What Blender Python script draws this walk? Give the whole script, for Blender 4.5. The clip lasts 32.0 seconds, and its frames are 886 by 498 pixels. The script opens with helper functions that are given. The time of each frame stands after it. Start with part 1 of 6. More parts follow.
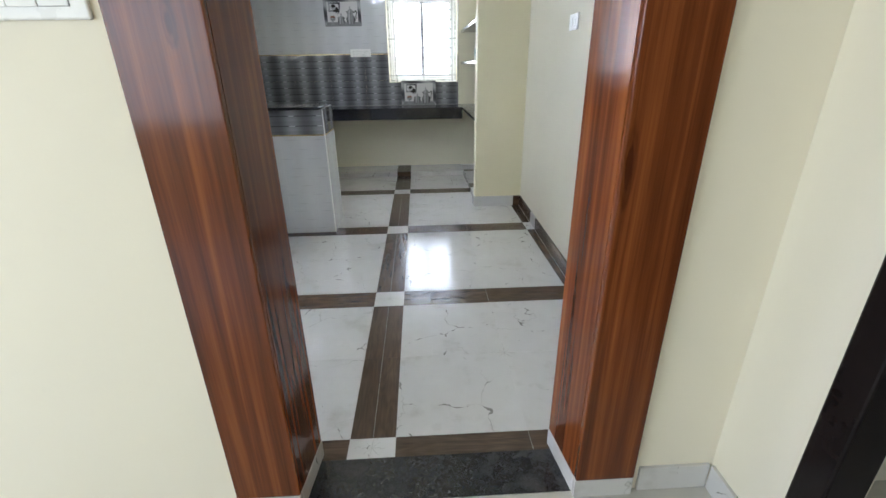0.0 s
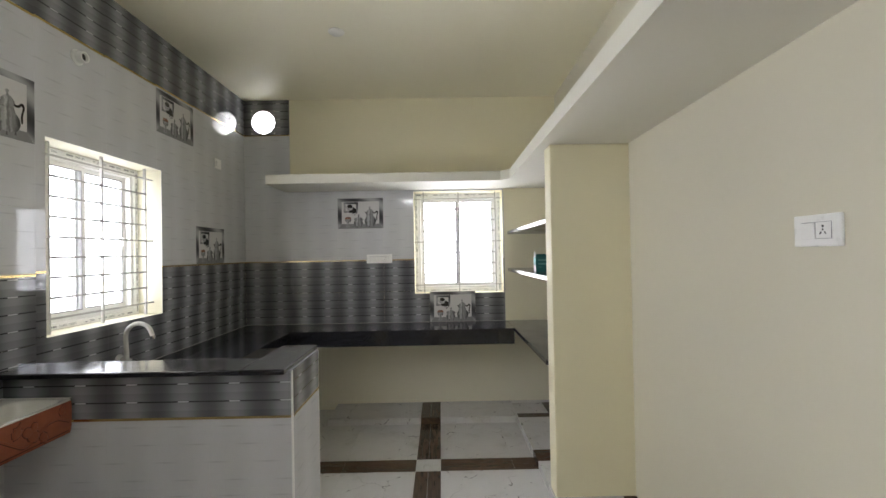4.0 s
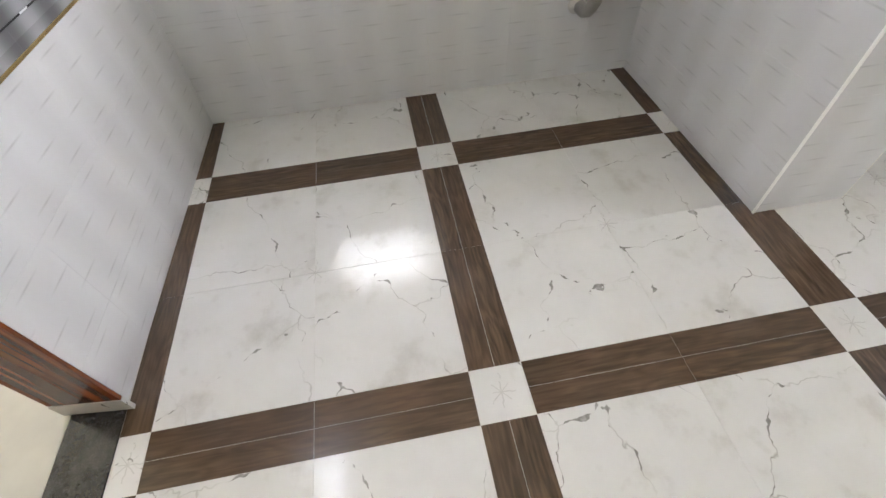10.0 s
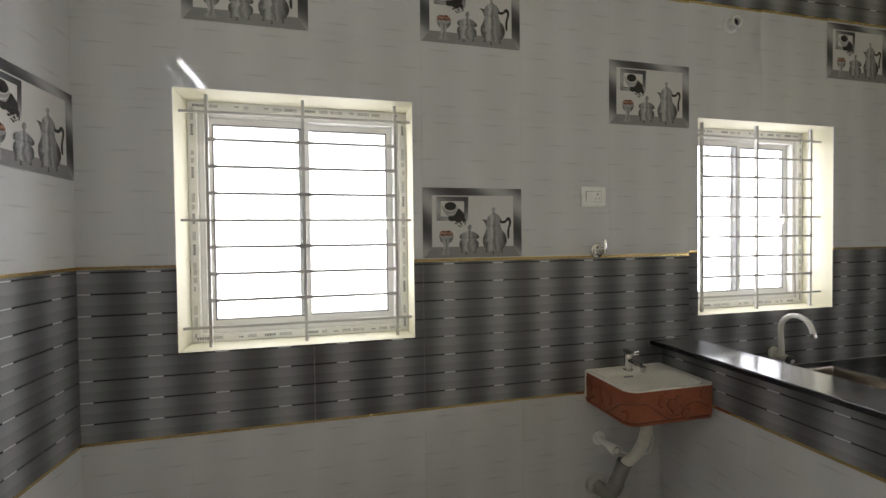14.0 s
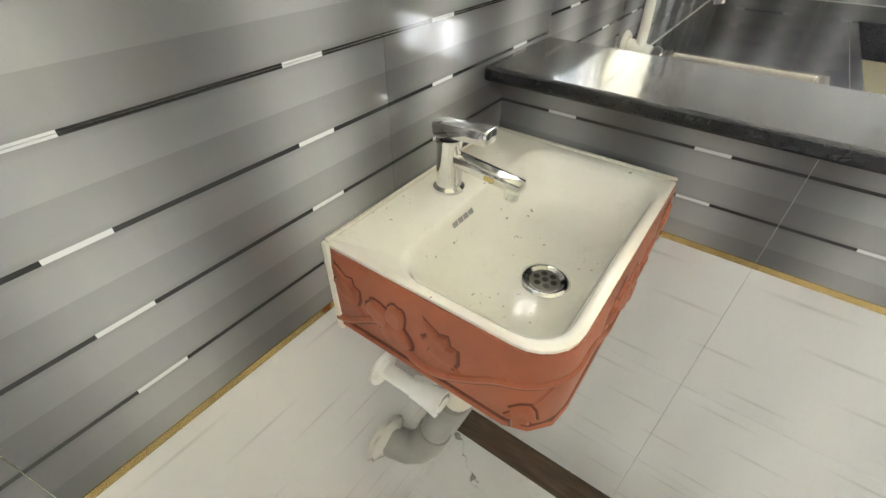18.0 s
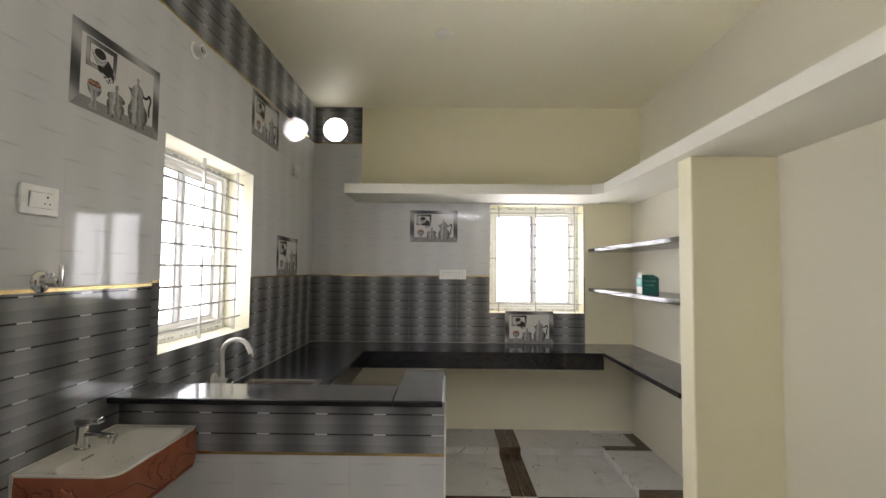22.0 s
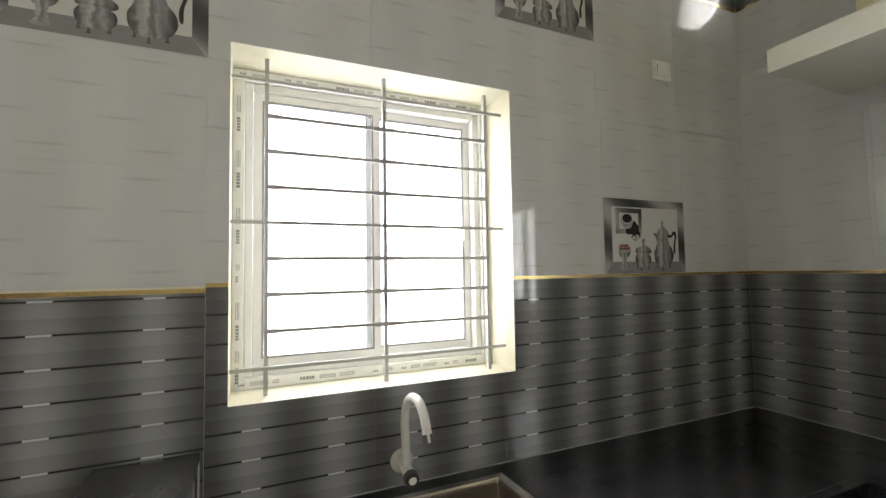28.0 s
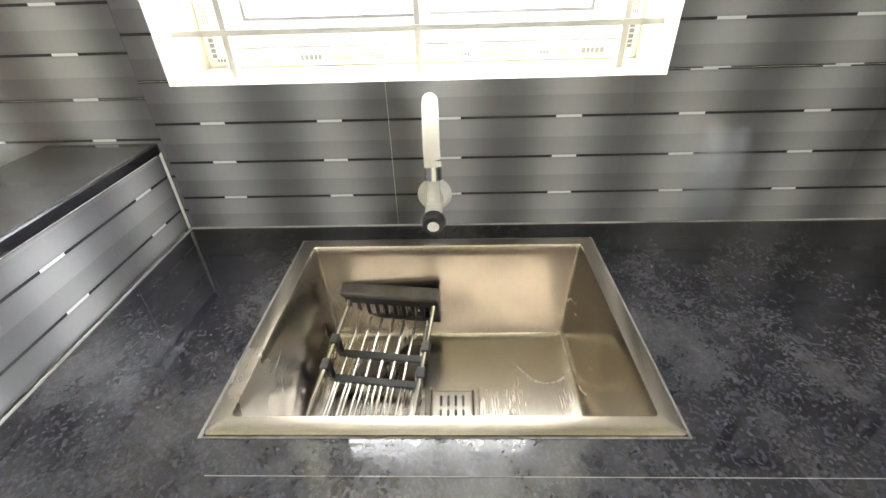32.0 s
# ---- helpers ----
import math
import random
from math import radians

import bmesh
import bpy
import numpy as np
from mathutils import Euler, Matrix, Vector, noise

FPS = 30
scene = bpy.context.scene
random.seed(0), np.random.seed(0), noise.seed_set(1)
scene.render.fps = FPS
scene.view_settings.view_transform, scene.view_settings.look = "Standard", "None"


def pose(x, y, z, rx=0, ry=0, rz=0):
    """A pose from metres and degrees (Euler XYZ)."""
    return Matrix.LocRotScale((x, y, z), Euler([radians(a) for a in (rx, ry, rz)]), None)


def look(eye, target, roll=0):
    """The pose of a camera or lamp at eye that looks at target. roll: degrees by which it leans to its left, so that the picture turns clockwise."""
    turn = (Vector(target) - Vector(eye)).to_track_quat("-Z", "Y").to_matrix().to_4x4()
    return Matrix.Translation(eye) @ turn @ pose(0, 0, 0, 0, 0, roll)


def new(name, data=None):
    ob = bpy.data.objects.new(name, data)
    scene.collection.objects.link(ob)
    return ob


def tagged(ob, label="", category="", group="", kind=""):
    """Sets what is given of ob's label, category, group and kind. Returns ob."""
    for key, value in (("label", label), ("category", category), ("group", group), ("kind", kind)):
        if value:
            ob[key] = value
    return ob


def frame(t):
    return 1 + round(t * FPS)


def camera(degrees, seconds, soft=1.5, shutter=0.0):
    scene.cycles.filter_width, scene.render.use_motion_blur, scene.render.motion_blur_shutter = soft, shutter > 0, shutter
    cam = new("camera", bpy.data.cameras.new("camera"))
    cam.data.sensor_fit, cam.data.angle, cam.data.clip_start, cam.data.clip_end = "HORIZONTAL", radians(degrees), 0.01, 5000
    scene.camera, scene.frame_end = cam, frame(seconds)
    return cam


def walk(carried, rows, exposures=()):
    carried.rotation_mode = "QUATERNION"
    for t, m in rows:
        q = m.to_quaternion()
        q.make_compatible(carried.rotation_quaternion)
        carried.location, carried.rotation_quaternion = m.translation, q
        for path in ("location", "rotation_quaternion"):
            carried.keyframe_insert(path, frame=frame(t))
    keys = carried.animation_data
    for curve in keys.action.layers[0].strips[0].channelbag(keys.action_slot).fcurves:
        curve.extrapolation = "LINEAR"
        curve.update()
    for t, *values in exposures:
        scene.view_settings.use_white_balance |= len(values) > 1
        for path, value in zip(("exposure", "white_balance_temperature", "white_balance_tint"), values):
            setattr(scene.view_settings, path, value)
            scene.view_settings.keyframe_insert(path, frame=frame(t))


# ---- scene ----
cam = camera(90.7, 32.0)
PATH = [
    (0, (0.173, 0.217, 1.318), (0.262, 2.058, 0.541), -0.8),
    (0.5, (0.159, 0.282, 1.44), (0.285, 2.193, 0.865), -1.5),
    (1, (0.122, 0.516, 1.448), (0.284, 2.503, 1.287), -1.2),
    (1.5, (0.153, 0.765, 1.437), (0.316, 2.757, 1.361), -1.2),
    (2, (0.201, 1.026, 1.5), (0.316, 3.023, 1.45), -1.1),
    (2.5, (0.142, 1.293, 1.475), (0.216, 3.291, 1.46), -1.2),
    (4.5, (0.052, 1.98, 1.504), (0.053, 3.98, 1.525), -0.9),
    (5, (0.019, 1.972, 1.497), (0.011, 3.972, 1.512), -0.8),
    (5.5, (-0.006, 1.994, 1.475), (-0.026, 3.978, 1.223), -0.8),
    (6, (0.001, 1.995, 1.417), (-0.036, 3.833, 0.629), -1.0),
    (6.5, (-0.023, 1.988, 1.355), (-0.057, 3.51, 0.058), -1.2),
    (7, (-0.01, 1.995, 1.313), (-0.053, 3.32, -0.184), -1.8),
    (7.5, (0.054, 2.032, 1.332), (-0.112, 3.285, -0.218), -3.0),
    (8, (0.113, 2.128, 1.334), (-0.371, 3.281, -0.226), -4.0),
    (8.5, (0.152, 2.29, 1.362), (-0.635, 3.254, -0.203), -3.7),
    (9, (0.252, 2.376, 1.362), (-0.784, 3.074, -0.199), -3.5),
    (9.5, (0.4, 2.392, 1.368), (-0.801, 2.753, -0.19), -4.2),
    (10, (0.454, 2.366, 1.361), (-0.808, 2.526, -0.183), -3.9),
    (10.5, (0.474, 2.351, 1.404), (-0.865, 2.436, -0.079), -3.3),
    (11, (0.501, 2.301, 1.525), (-1.125, 2.384, 0.364), -2.3),
    (11.5, (0.578, 2.25, 1.555), (-1.323, 2.377, 0.947), -1.3),
    (12, (0.597, 2.25, 1.579), (-1.39, 2.374, 1.397), -1.1),
    (12.5, (0.553, 2.252, 1.573), (-1.441, 2.38, 1.486), -1.0),
    (13, (0.464, 2.262, 1.542), (-1.531, 2.388, 1.506), -0.9),
    (13.5, (0.236, 2.256, 1.533), (-1.758, 2.405, 1.501), -0.8),
    (14, (-0.039, 2.292, 1.515), (-1.98, 2.775, 1.475), -0.7),
    (14.5, (-0.324, 2.413, 1.503), (-2.067, 3.392, 1.453), -0.4),
    (15, (-0.652, 2.534, 1.467), (-2.066, 3.943, 1.351), -0.4),
    (15.5, (-0.981, 2.718, 1.386), (-2.218, 4.197, 0.857), 0.2),
    (17.5, (-1.45, 3.139, 1.236), (-2.357, 4.401, -0.023), 0.4),
    (18, (-1.456, 3.145, 1.234), (-2.35, 4.408, -0.033), 0.7),
    (18.5, (-1.44, 3.124, 1.263), (-2.332, 4.403, 0.01), 1.4),
    (19, (-1.251, 2.93, 1.361), (-2.386, 4.356, 0.537), -0.9),
    (19.5, (-1.077, 2.673, 1.494), (-2.294, 4.234, 1.206), -0.3),
    (20, (-0.89, 2.43, 1.527), (-2.078, 4.038, 1.491), -0.2),
    (20.5, (-0.726, 2.253, 1.542), (-1.606, 4.048, 1.602), 0.4),
    (21, (-0.614, 2.101, 1.539), (-0.988, 4.064, 1.626), 0.6),
    (21.5, (-0.577, 2.052, 1.53), (-0.685, 4.046, 1.625), 0.5),
    (22, (-0.576, 2.138, 1.508), (-0.592, 4.136, 1.6), 0.5),
    (22.5, (-0.569, 2.377, 1.513), (-0.533, 4.375, 1.598), 0.5),
    (23, (-0.563, 2.649, 1.509), (-0.5, 4.647, 1.583), 0.4),
    (23.5, (-0.566, 3.007, 1.515), (-0.492, 5.004, 1.587), 0.5),
    (24, (-0.487, 3.353, 1.5), (-0.439, 5.352, 1.561), 0.5),
    (24.5, (-0.45, 3.675, 1.505), (-0.43, 5.674, 1.562), 0.5),
    (26.5, (-0.542, 3.985, 1.499), (-1.094, 5.906, 1.586), -0.4),
    (27, (-0.55, 3.944, 1.495), (-1.658, 5.607, 1.588), -0.5),
    (27.5, (-0.55, 3.948, 1.491), (-2.091, 5.218, 1.585), -0.5),
    (28, (-0.538, 4.055, 1.472), (-2.365, 4.862, 1.573), -0.9),
    (28.5, (-0.551, 4.241, 1.504), (-2.527, 4.537, 1.601), -1.3),
    (29, (-0.551, 4.368, 1.518), (-2.542, 4.52, 1.631), -1.5),
    (29.5, (-0.551, 4.432, 1.499), (-2.545, 4.519, 1.629), -1.4),
    (30, (-0.559, 4.452, 1.462), (-2.558, 4.5, 1.467), -1.5),
    (30.5, (-0.659, 4.529, 1.359), (-2.602, 4.47, 0.889), -1.7),
    (31, (-0.85, 4.53, 1.328), (-2.603, 4.466, 0.367), -1.8),
    (31.5, (-0.971, 4.525, 1.315), (-2.67, 4.466, 0.262), -1.8),
    (32, (-1.005, 4.51, 1.304), (-2.678, 4.446, 0.21), -1.9),
]
EXPOSURES = [(0.0, 1.28, 5700, 14), (1.0, 1.36, 4800, 16), (1.8, 1.1, 5500, 11), (2.3, 1.08, 5850, 12), (5.0, 0.84, 6500, 18), (6.0, 1.0, 6100, 18), (6.5, 1.42, 6100, 18),
             (7.0, 1.82, 6000, 15), (9.0, 1.84, 6150, 20), (10.5, 1.98, 6280, 20), (11.0, 1.88, 6300, 18), (11.5, 1.24, 6500, 18), (12.0, 0.78, 6650, 18), (14.0, 0.60, 6600, 16),
             (15.0, 1.09, 6520, 16), (15.5, 1.54, 6450, 18), (17.5, 2.78, 6600, 12), (18.5, 2.78, 6600, 12), (19.0, 2.89, 6600, 16), (19.5, 1.94, 6600, 18), (20.0, 1.54, 6430, 18),
             (21.0, 1.14, 6600, 18), (23.0, 0.90, 6750, 18), (24.0, 1.14, 6560, 16), (27.0, 1.09, 6550, 15), (28.0, 1.04, 6650, 14), (30.0, 0.95, 6600, 14), (30.5, 1.04, 6500, 12),
             (31.0, 1.98, 6400, 10), (32.0, 2.52, 6600, 14)]
walk(cam, [(t, look(eye, target, roll)) for t, eye, target, roll in PATH], EXPOSURES)

# ---- world and light ----
world = bpy.data.worlds.new("sky")
scene.world = world
world.use_nodes = True
wn = world.node_tree.nodes
sky = wn.new("ShaderNodeTexSky")
sky.sky_type, sky.sun_disc = "NISHITA", False
sky.sun_elevation, sky.sun_rotation = radians(55), radians(100)
world.node_tree.links.new(sky.outputs["Color"], wn["Background"].inputs["Color"])
wn["Background"].inputs["Strength"].default_value = 0.12


def sun_lamp(elevation, rotation, strength):
    data = bpy.data.lights.new("sun", "SUN")
    data.energy, data.angle, data.color = strength, radians(12), (1.0, 0.95, 0.88)
    ob = new("sun", data)
    ob.matrix_world = pose(0, 0, 8, 90 - elevation, 0, 180 - rotation)
    return ob


sun_lamp(55, 100, 1.2)


def window_light(m, width, height, power, color=(0.97, 0.985, 1.0)):
    """Sky light that enters through an opening."""
    data = bpy.data.lights.new("window_light", "AREA")
    data.shape, data.size, data.size_y, data.energy, data.color = "RECTANGLE", width, height, power, color
    ob = new("window_light", data)
    ob.matrix_world = m
    return ob


WIN_Z0, WIN_Z1 = 1.135, 2.076
window_light(pose(-2.32, 2.18, 1.5, 90, 0, -90), 1.9, 4.0, 150)
window_light(pose(-2.32, 4.441, 1.5, 90, 0, -90), 1.9, 4.0, 150)
window_light(pose(0.244, 6.65, 1.5, 90, 0, 180), 1.9, 4.0, 175)
window_light(pose(-3.1, -3.34, 1.5, 90, 0, 0), 2.2, 1.7, 21, (0.95, 0.98, 1.0))
# the hall's west opening is unseen; it is added to light the east return
window_light(pose(-4.64, -1.2, 1.5, 90, 0, -90), 2.9, 1.7, 48, (0.95, 0.98, 1.0))

# ---- materials ----
class Nodes:
    """Short hand for building one node material."""

    def __init__(self, name, rough=0.5, metal=0.0, coat=0.0, ior=1.5):
        self.mat = bpy.data.materials.new(name)
        self.mat.use_nodes = True
        self.t = self.mat.node_tree
        self.p = self.t.nodes["Principled BSDF"]
        self.p.inputs["Roughness"].default_value = rough
        self.p.inputs["Metallic"].default_value = metal
        self.p.inputs["Coat Weight"].default_value = coat
        self.p.inputs["Coat Roughness"].default_value = 0.04
        self.p.inputs["IOR"].default_value = ior

    def node(self, kind, **inputs):
        n = self.t.nodes.new(kind)
        for key, value in inputs.items():
            self.put(n.inputs[key.replace("_", " ")], value)
        return n

    def put(self, socket, value):
        if isinstance(value, bpy.types.NodeSocket):
            self.t.links.new(value, socket)
        else:
            socket.default_value = value

    def m(self, op, *args):
        n = self.t.nodes.new("ShaderNodeMath")
        n.operation = op
        for socket, value in zip(n.inputs, args):
            self.put(socket, value)
        return n.outputs[0]

    def coords(self, kind="Object"):
        return self.t.nodes.new("ShaderNodeTexCoord").outputs[kind]

    def xyz(self, vector):
        return self.node("ShaderNodeSeparateXYZ", Vector=vector).outputs

    def mapped(self, vector, scale):
        return self.node("ShaderNodeMapping", Vector=vector, Scale=scale).outputs[0]

    def noise(self, vector, scale, detail=4.0, rough=0.55, distortion=0.0):
        n = self.node("ShaderNodeTexNoise", Vector=vector, Scale=scale, Detail=detail, Roughness=rough, Distortion=distortion)
        return n.outputs["Fac"]

    def ramp(self, fac, *stops):
        n = self.node("ShaderNodeValToRGB", Fac=fac)
        e = n.color_ramp.elements
        while len(e) < len(stops):
            e.new(0.5)
        for spot, (at, color) in zip(e, stops):
            spot.position = at
            spot.color = (*color, 1) if isinstance(color, tuple) else (color, color, color, 1)
        return n.outputs["Color"]

    def mix(self, fac, a, b, kind="MIX"):
        n = self.t.nodes.new("ShaderNodeMix")
        n.data_type, n.blend_type = "RGBA", kind
        self.put(n.inputs[0], fac)
        for socket, value in ((n.inputs[6], a), (n.inputs[7], b)):
            self.put(socket, (*value, 1) if isinstance(value, tuple) and len(value) == 3 else value)
        return n.outputs[2]

    def color(self, value):
        self.put(self.p.inputs["Base Color"], (*value, 1) if isinstance(value, tuple) else value)
        return self

    def rough(self, value):
        self.put(self.p.inputs["Roughness"], value)
        return self

    def bump(self, height, strength=0.2, distance=0.002):
        n = self.node("ShaderNodeBump", Height=height, Strength=strength, Distance=distance)
        self.put(self.p.inputs["Normal"], n.outputs[0])
        return self

    def random(self):
        return self.t.nodes.new("ShaderNodeObjectInfo").outputs["Random"]


def plain(name, color, rough=0.5, metal=0.0, coat=0.0, vary=0.08, scale=30.0, bump=0.05):
    """A paint, plastic or metal with slight variation at two scales."""
    n = Nodes(name, rough, metal, coat)
    c = n.coords()
    mottled = n.m("ADD", n.m("MULTIPLY", n.noise(c, scale), 0.5), n.m("MULTIPLY", n.noise(c, scale * 0.12), 0.5))
    dark = tuple(v * (1 - vary) for v in color)
    light = tuple(min(1.0, v * (1 + vary)) for v in color)
    n.color(n.ramp(mottled, (0.35, dark), (0.65, light)))
    n.rough(n.m("ADD", n.m("MULTIPLY", mottled, 0.12), max(0.0, rough - 0.06)))
    if bump:
        n.bump(mottled, bump)
    return n.mat


def wall_paint(name, color):
    n = Nodes(name, 0.62)
    c = n.coords()
    roller = n.noise(c, 180.0, 3.0)
    wide = n.noise(c, 1.3, 3.0)
    n.color(n.mix(n.m("MULTIPLY", wide, 0.6), tuple(v * 0.95 for v in color), tuple(min(1, v * 1.04) for v in color)))
    n.bump(n.m("ADD", roller, n.m("MULTIPLY", n.noise(c, 9.0), 1.5)), 0.12, 0.0015)
    return n.mat


CREAM = wall_paint("cream_wall_paint", (0.855, 0.805, 0.58))
# cream made paler, standing in for light bounced up under the counter
CREAM_LIFTED = wall_paint("lifted_cream_paint", (0.88, 0.845, 0.67))
HALL_PAINT = wall_paint("hall_wall_paint", (0.85, 0.80, 0.645))
# cream darkened in colour where window light falls too strongly on east walls
CREAM_DULLED = wall_paint("dulled_cream_paint", (0.685, 0.65, 0.515))
CEILING_PAINT = wall_paint("ceiling_paint", (0.91, 0.875, 0.68))
WHITE_PAINT = wall_paint("white_paint", (0.80, 0.785, 0.69))
REVEAL_PAINT = wall_paint("reveal_paint", (0.78, 0.75, 0.59))

BAND, HALF = 0.0755, 0.21775


def tile_dark():
    n = Nodes("dark_tile", 0.05, ior=1.52)
    x, y, z = n.xyz(n.coords())
    c = n.coords()
    s = n.m("FRACT", n.m("DIVIDE", x, HALF))
    swell = n.m("MULTIPLY_ADD", n.m("COSINE", n.m("MULTIPLY", n.m("SUBTRACT", s, 0.5), 6.2832)), 0.5, 0.5)
    swell = n.m("MULTIPLY_ADD", n.m("SUBTRACT", n.noise(n.mapped(c, (5, 5, 0.2)), 4.0), 0.5), 0.22, swell)
    v = n.m("FRACT", n.m("DIVIDE", n.m("ADD", z, 0.5 * BAND), BAND))
    grey = n.m("MULTIPLY_ADD", n.m("POWER", n.m("MAXIMUM", swell, 0.0), 1.25), 0.195, 0.118)
    grey = n.m("MULTIPLY", grey, n.m("MULTIPLY_ADD", v, -0.18, 1.08))
    off = n.m("ABSOLUTE", n.m("SUBTRACT", v, 0.5))
    line = n.m("LESS_THAN", off, 0.030)
    soft = n.m("MULTIPLY", n.m("SUBTRACT", 1.0, n.m("MINIMUM", n.m("DIVIDE", off, 0.11), 1.0)), 0.2)
    dash = n.m("LESS_THAN", n.m("ABSOLUTE", n.m("SUBTRACT", s, 0.5)), 0.105)
    base = n.m("MULTIPLY", grey, n.m("SUBTRACT", 1.0, soft))
    base = n.m("MULTIPLY_ADD", line, n.m("SUBTRACT", n.m("MULTIPLY_ADD", dash, 0.60, 0.030), base), base)
    tint = n.node("ShaderNodeCombineColor", Red=n.m("MULTIPLY", base, 0.985), Green=base, Blue=n.m("MULTIPLY", base, 1.03))
    n.color(tint.outputs[0])
    n.bump(n.noise(c, 7.0, 2.0), 0.03, 0.003)
    return n.mat


def tile_light():
    n = Nodes("light_tile", 0.05, ior=1.5)
    c = n.coords()
    x, y, z = n.xyz(c)
    row = n.m("FLOOR", n.m("DIVIDE", z, BAND))
    s = n.m("FRACT", n.m("ADD", n.m("DIVIDE", x, HALF), n.m("MULTIPLY", row, 0.37)))
    v = n.m("FRACT", n.m("DIVIDE", z, BAND))
    line = n.m("SUBTRACT", 1.0, n.m("MINIMUM", n.m("DIVIDE", n.m("ABSOLUTE", n.m("SUBTRACT", v, 0.5)), 0.06), 1.0))
    dash = n.m("SUBTRACT", 1.0, n.m("MINIMUM", n.m("DIVIDE", n.m("ABSOLUTE", n.m("SUBTRACT", s, 0.5)), 0.3), 1.0))
    ink = n.m("MULTIPLY", n.m("MULTIPLY", line, dash), 0.23)
    broad = n.noise(n.mapped(c, (1, 1, 0.15)), 9.0, 2.0)
    base = n.m("MULTIPLY_ADD", broad, 0.06, 0.62)
    bands = n.m("MULTIPLY_ADD", n.m("COSINE", n.m("MULTIPLY", n.m("DIVIDE", x, HALF), 6.2832)), 0.026, 1.0)
    base = n.m("MULTIPLY", base, bands)
    base = n.m("MULTIPLY", base, n.m("SUBTRACT", 1.0, ink))
    tint = n.node("ShaderNodeCombineColor", Red=n.m("MULTIPLY", base, 0.985), Green=n.m("MULTIPLY", base, 0.993), Blue=base)
    n.color(tint.outputs[0])
    n.bump(n.noise(c, 6.0, 2.0), 0.03, 0.003)
    return n.mat


def floor_marble():
    """White marble print: broken wandering dark veins, grey smudges and a small star at the tile's origin."""
    n = Nodes("marble_floor_tile", 0.10, ior=1.5)
    raw = n.coords()
    shift = n.node("ShaderNodeVectorMath", Vector=raw)
    shift.operation = "ADD"
    rnd = n.random()
    n.put(shift.inputs[1], n.node("ShaderNodeCombineXYZ", X=n.m("MULTIPLY", rnd, 41.0), Y=n.m("MULTIPLY", rnd, 23.0), Z=n.m("MULTIPLY", rnd, 67.0)).outputs[0])
    c = shift.outputs[0]
    bend = n.node("ShaderNodeTexNoise", Vector=c, Scale=9.0, Detail=3.0).outputs["Color"]
    warped = n.mix(0.13, c, bend, "ADD")
    cell = n.node("ShaderNodeTexVoronoi", Vector=warped, Scale=2.5)
    cell.feature = "DISTANCE_TO_EDGE"
    edge = cell.outputs["Distance"]
    width = n.m("MULTIPLY", n.m("MAXIMUM", n.m("SUBTRACT", n.noise(c, 15.0, 2.0, 0.5), 0.528), 0.0), 0.092)
    fleck = n.m("MULTIPLY", n.m("MINIMUM", n.m("DIVIDE", n.m("MAXIMUM", n.m("SUBTRACT", width, edge), 0.0), 0.003), 1.0), n.m("MULTIPLY_ADD", n.noise(c, 60.0, 2.0), 1.1, 0.2))
    thread = n.m("MULTIPLY", n.m("SUBTRACT", 1.0, n.m("MINIMUM", n.m("DIVIDE", edge, 0.007), 1.0)), n.m("MULTIPLY", n.m("MINIMUM", n.m("MAXIMUM", n.m("MULTIPLY_ADD", n.noise(c, 4.5, 2.0), 5.0, -2.1), 0.0), 1.0), 0.72))
    x, y, z = n.xyz(raw)
    r = n.m("SQRT", n.m("ADD", n.m("MULTIPLY", x, x), n.m("MULTIPLY", y, y)))
    spin = n.m("MULTIPLY", n.m("ADD", n.m("ARCTAN2", y, x), n.m("MULTIPLY", n.noise(raw, 22.0, 2.0), 0.9)), 8.0 / 6.2832)
    ray = n.m("MULTIPLY", n.m("ABSOLUTE", n.m("SUBTRACT", n.m("FRACT", spin), 0.5)), n.m("MULTIPLY", r, 0.785))
    star = n.m("MULTIPLY", n.m("LESS_THAN", ray, 0.0016), n.m("LESS_THAN", r, n.m("MULTIPLY_ADD", n.noise(raw, 40.0, 1.0), 0.12, -0.018)))
    cloud = n.noise(c, 5.0, 6.0, 0.6)
    ground = n.ramp(cloud, (0.26, (0.49, 0.48, 0.445)), (0.42, (0.62, 0.615, 0.59)), (0.7, (0.66, 0.655, 0.635)))
    smudge = n.m("MULTIPLY", n.m("MINIMUM", n.m("MULTIPLY", n.m("MAXIMUM", n.m("SUBTRACT", n.noise(c, 13.0, 3.0, 0.5), 0.64), 0.0), 6.0), 1.0), 0.45)
    ground = n.mix(smudge, ground, (0.45, 0.44, 0.40))
    ground = n.mix(thread, ground, (0.30, 0.29, 0.255))
    ground = n.mix(n.m("MULTIPLY", star, 0.32), ground, (0.25, 0.24, 0.21))
    n.color(n.mix(n.m("MINIMUM", fleck, 0.88), ground, (0.17, 0.165, 0.145)))
    n.rough(n.m("MULTIPLY_ADD", n.noise(c, 3.0, 4.0), 0.16, 0.06))
    n.bump(n.noise(c, 5.0, 2.0), 0.02, 0.003)
    return n.mat


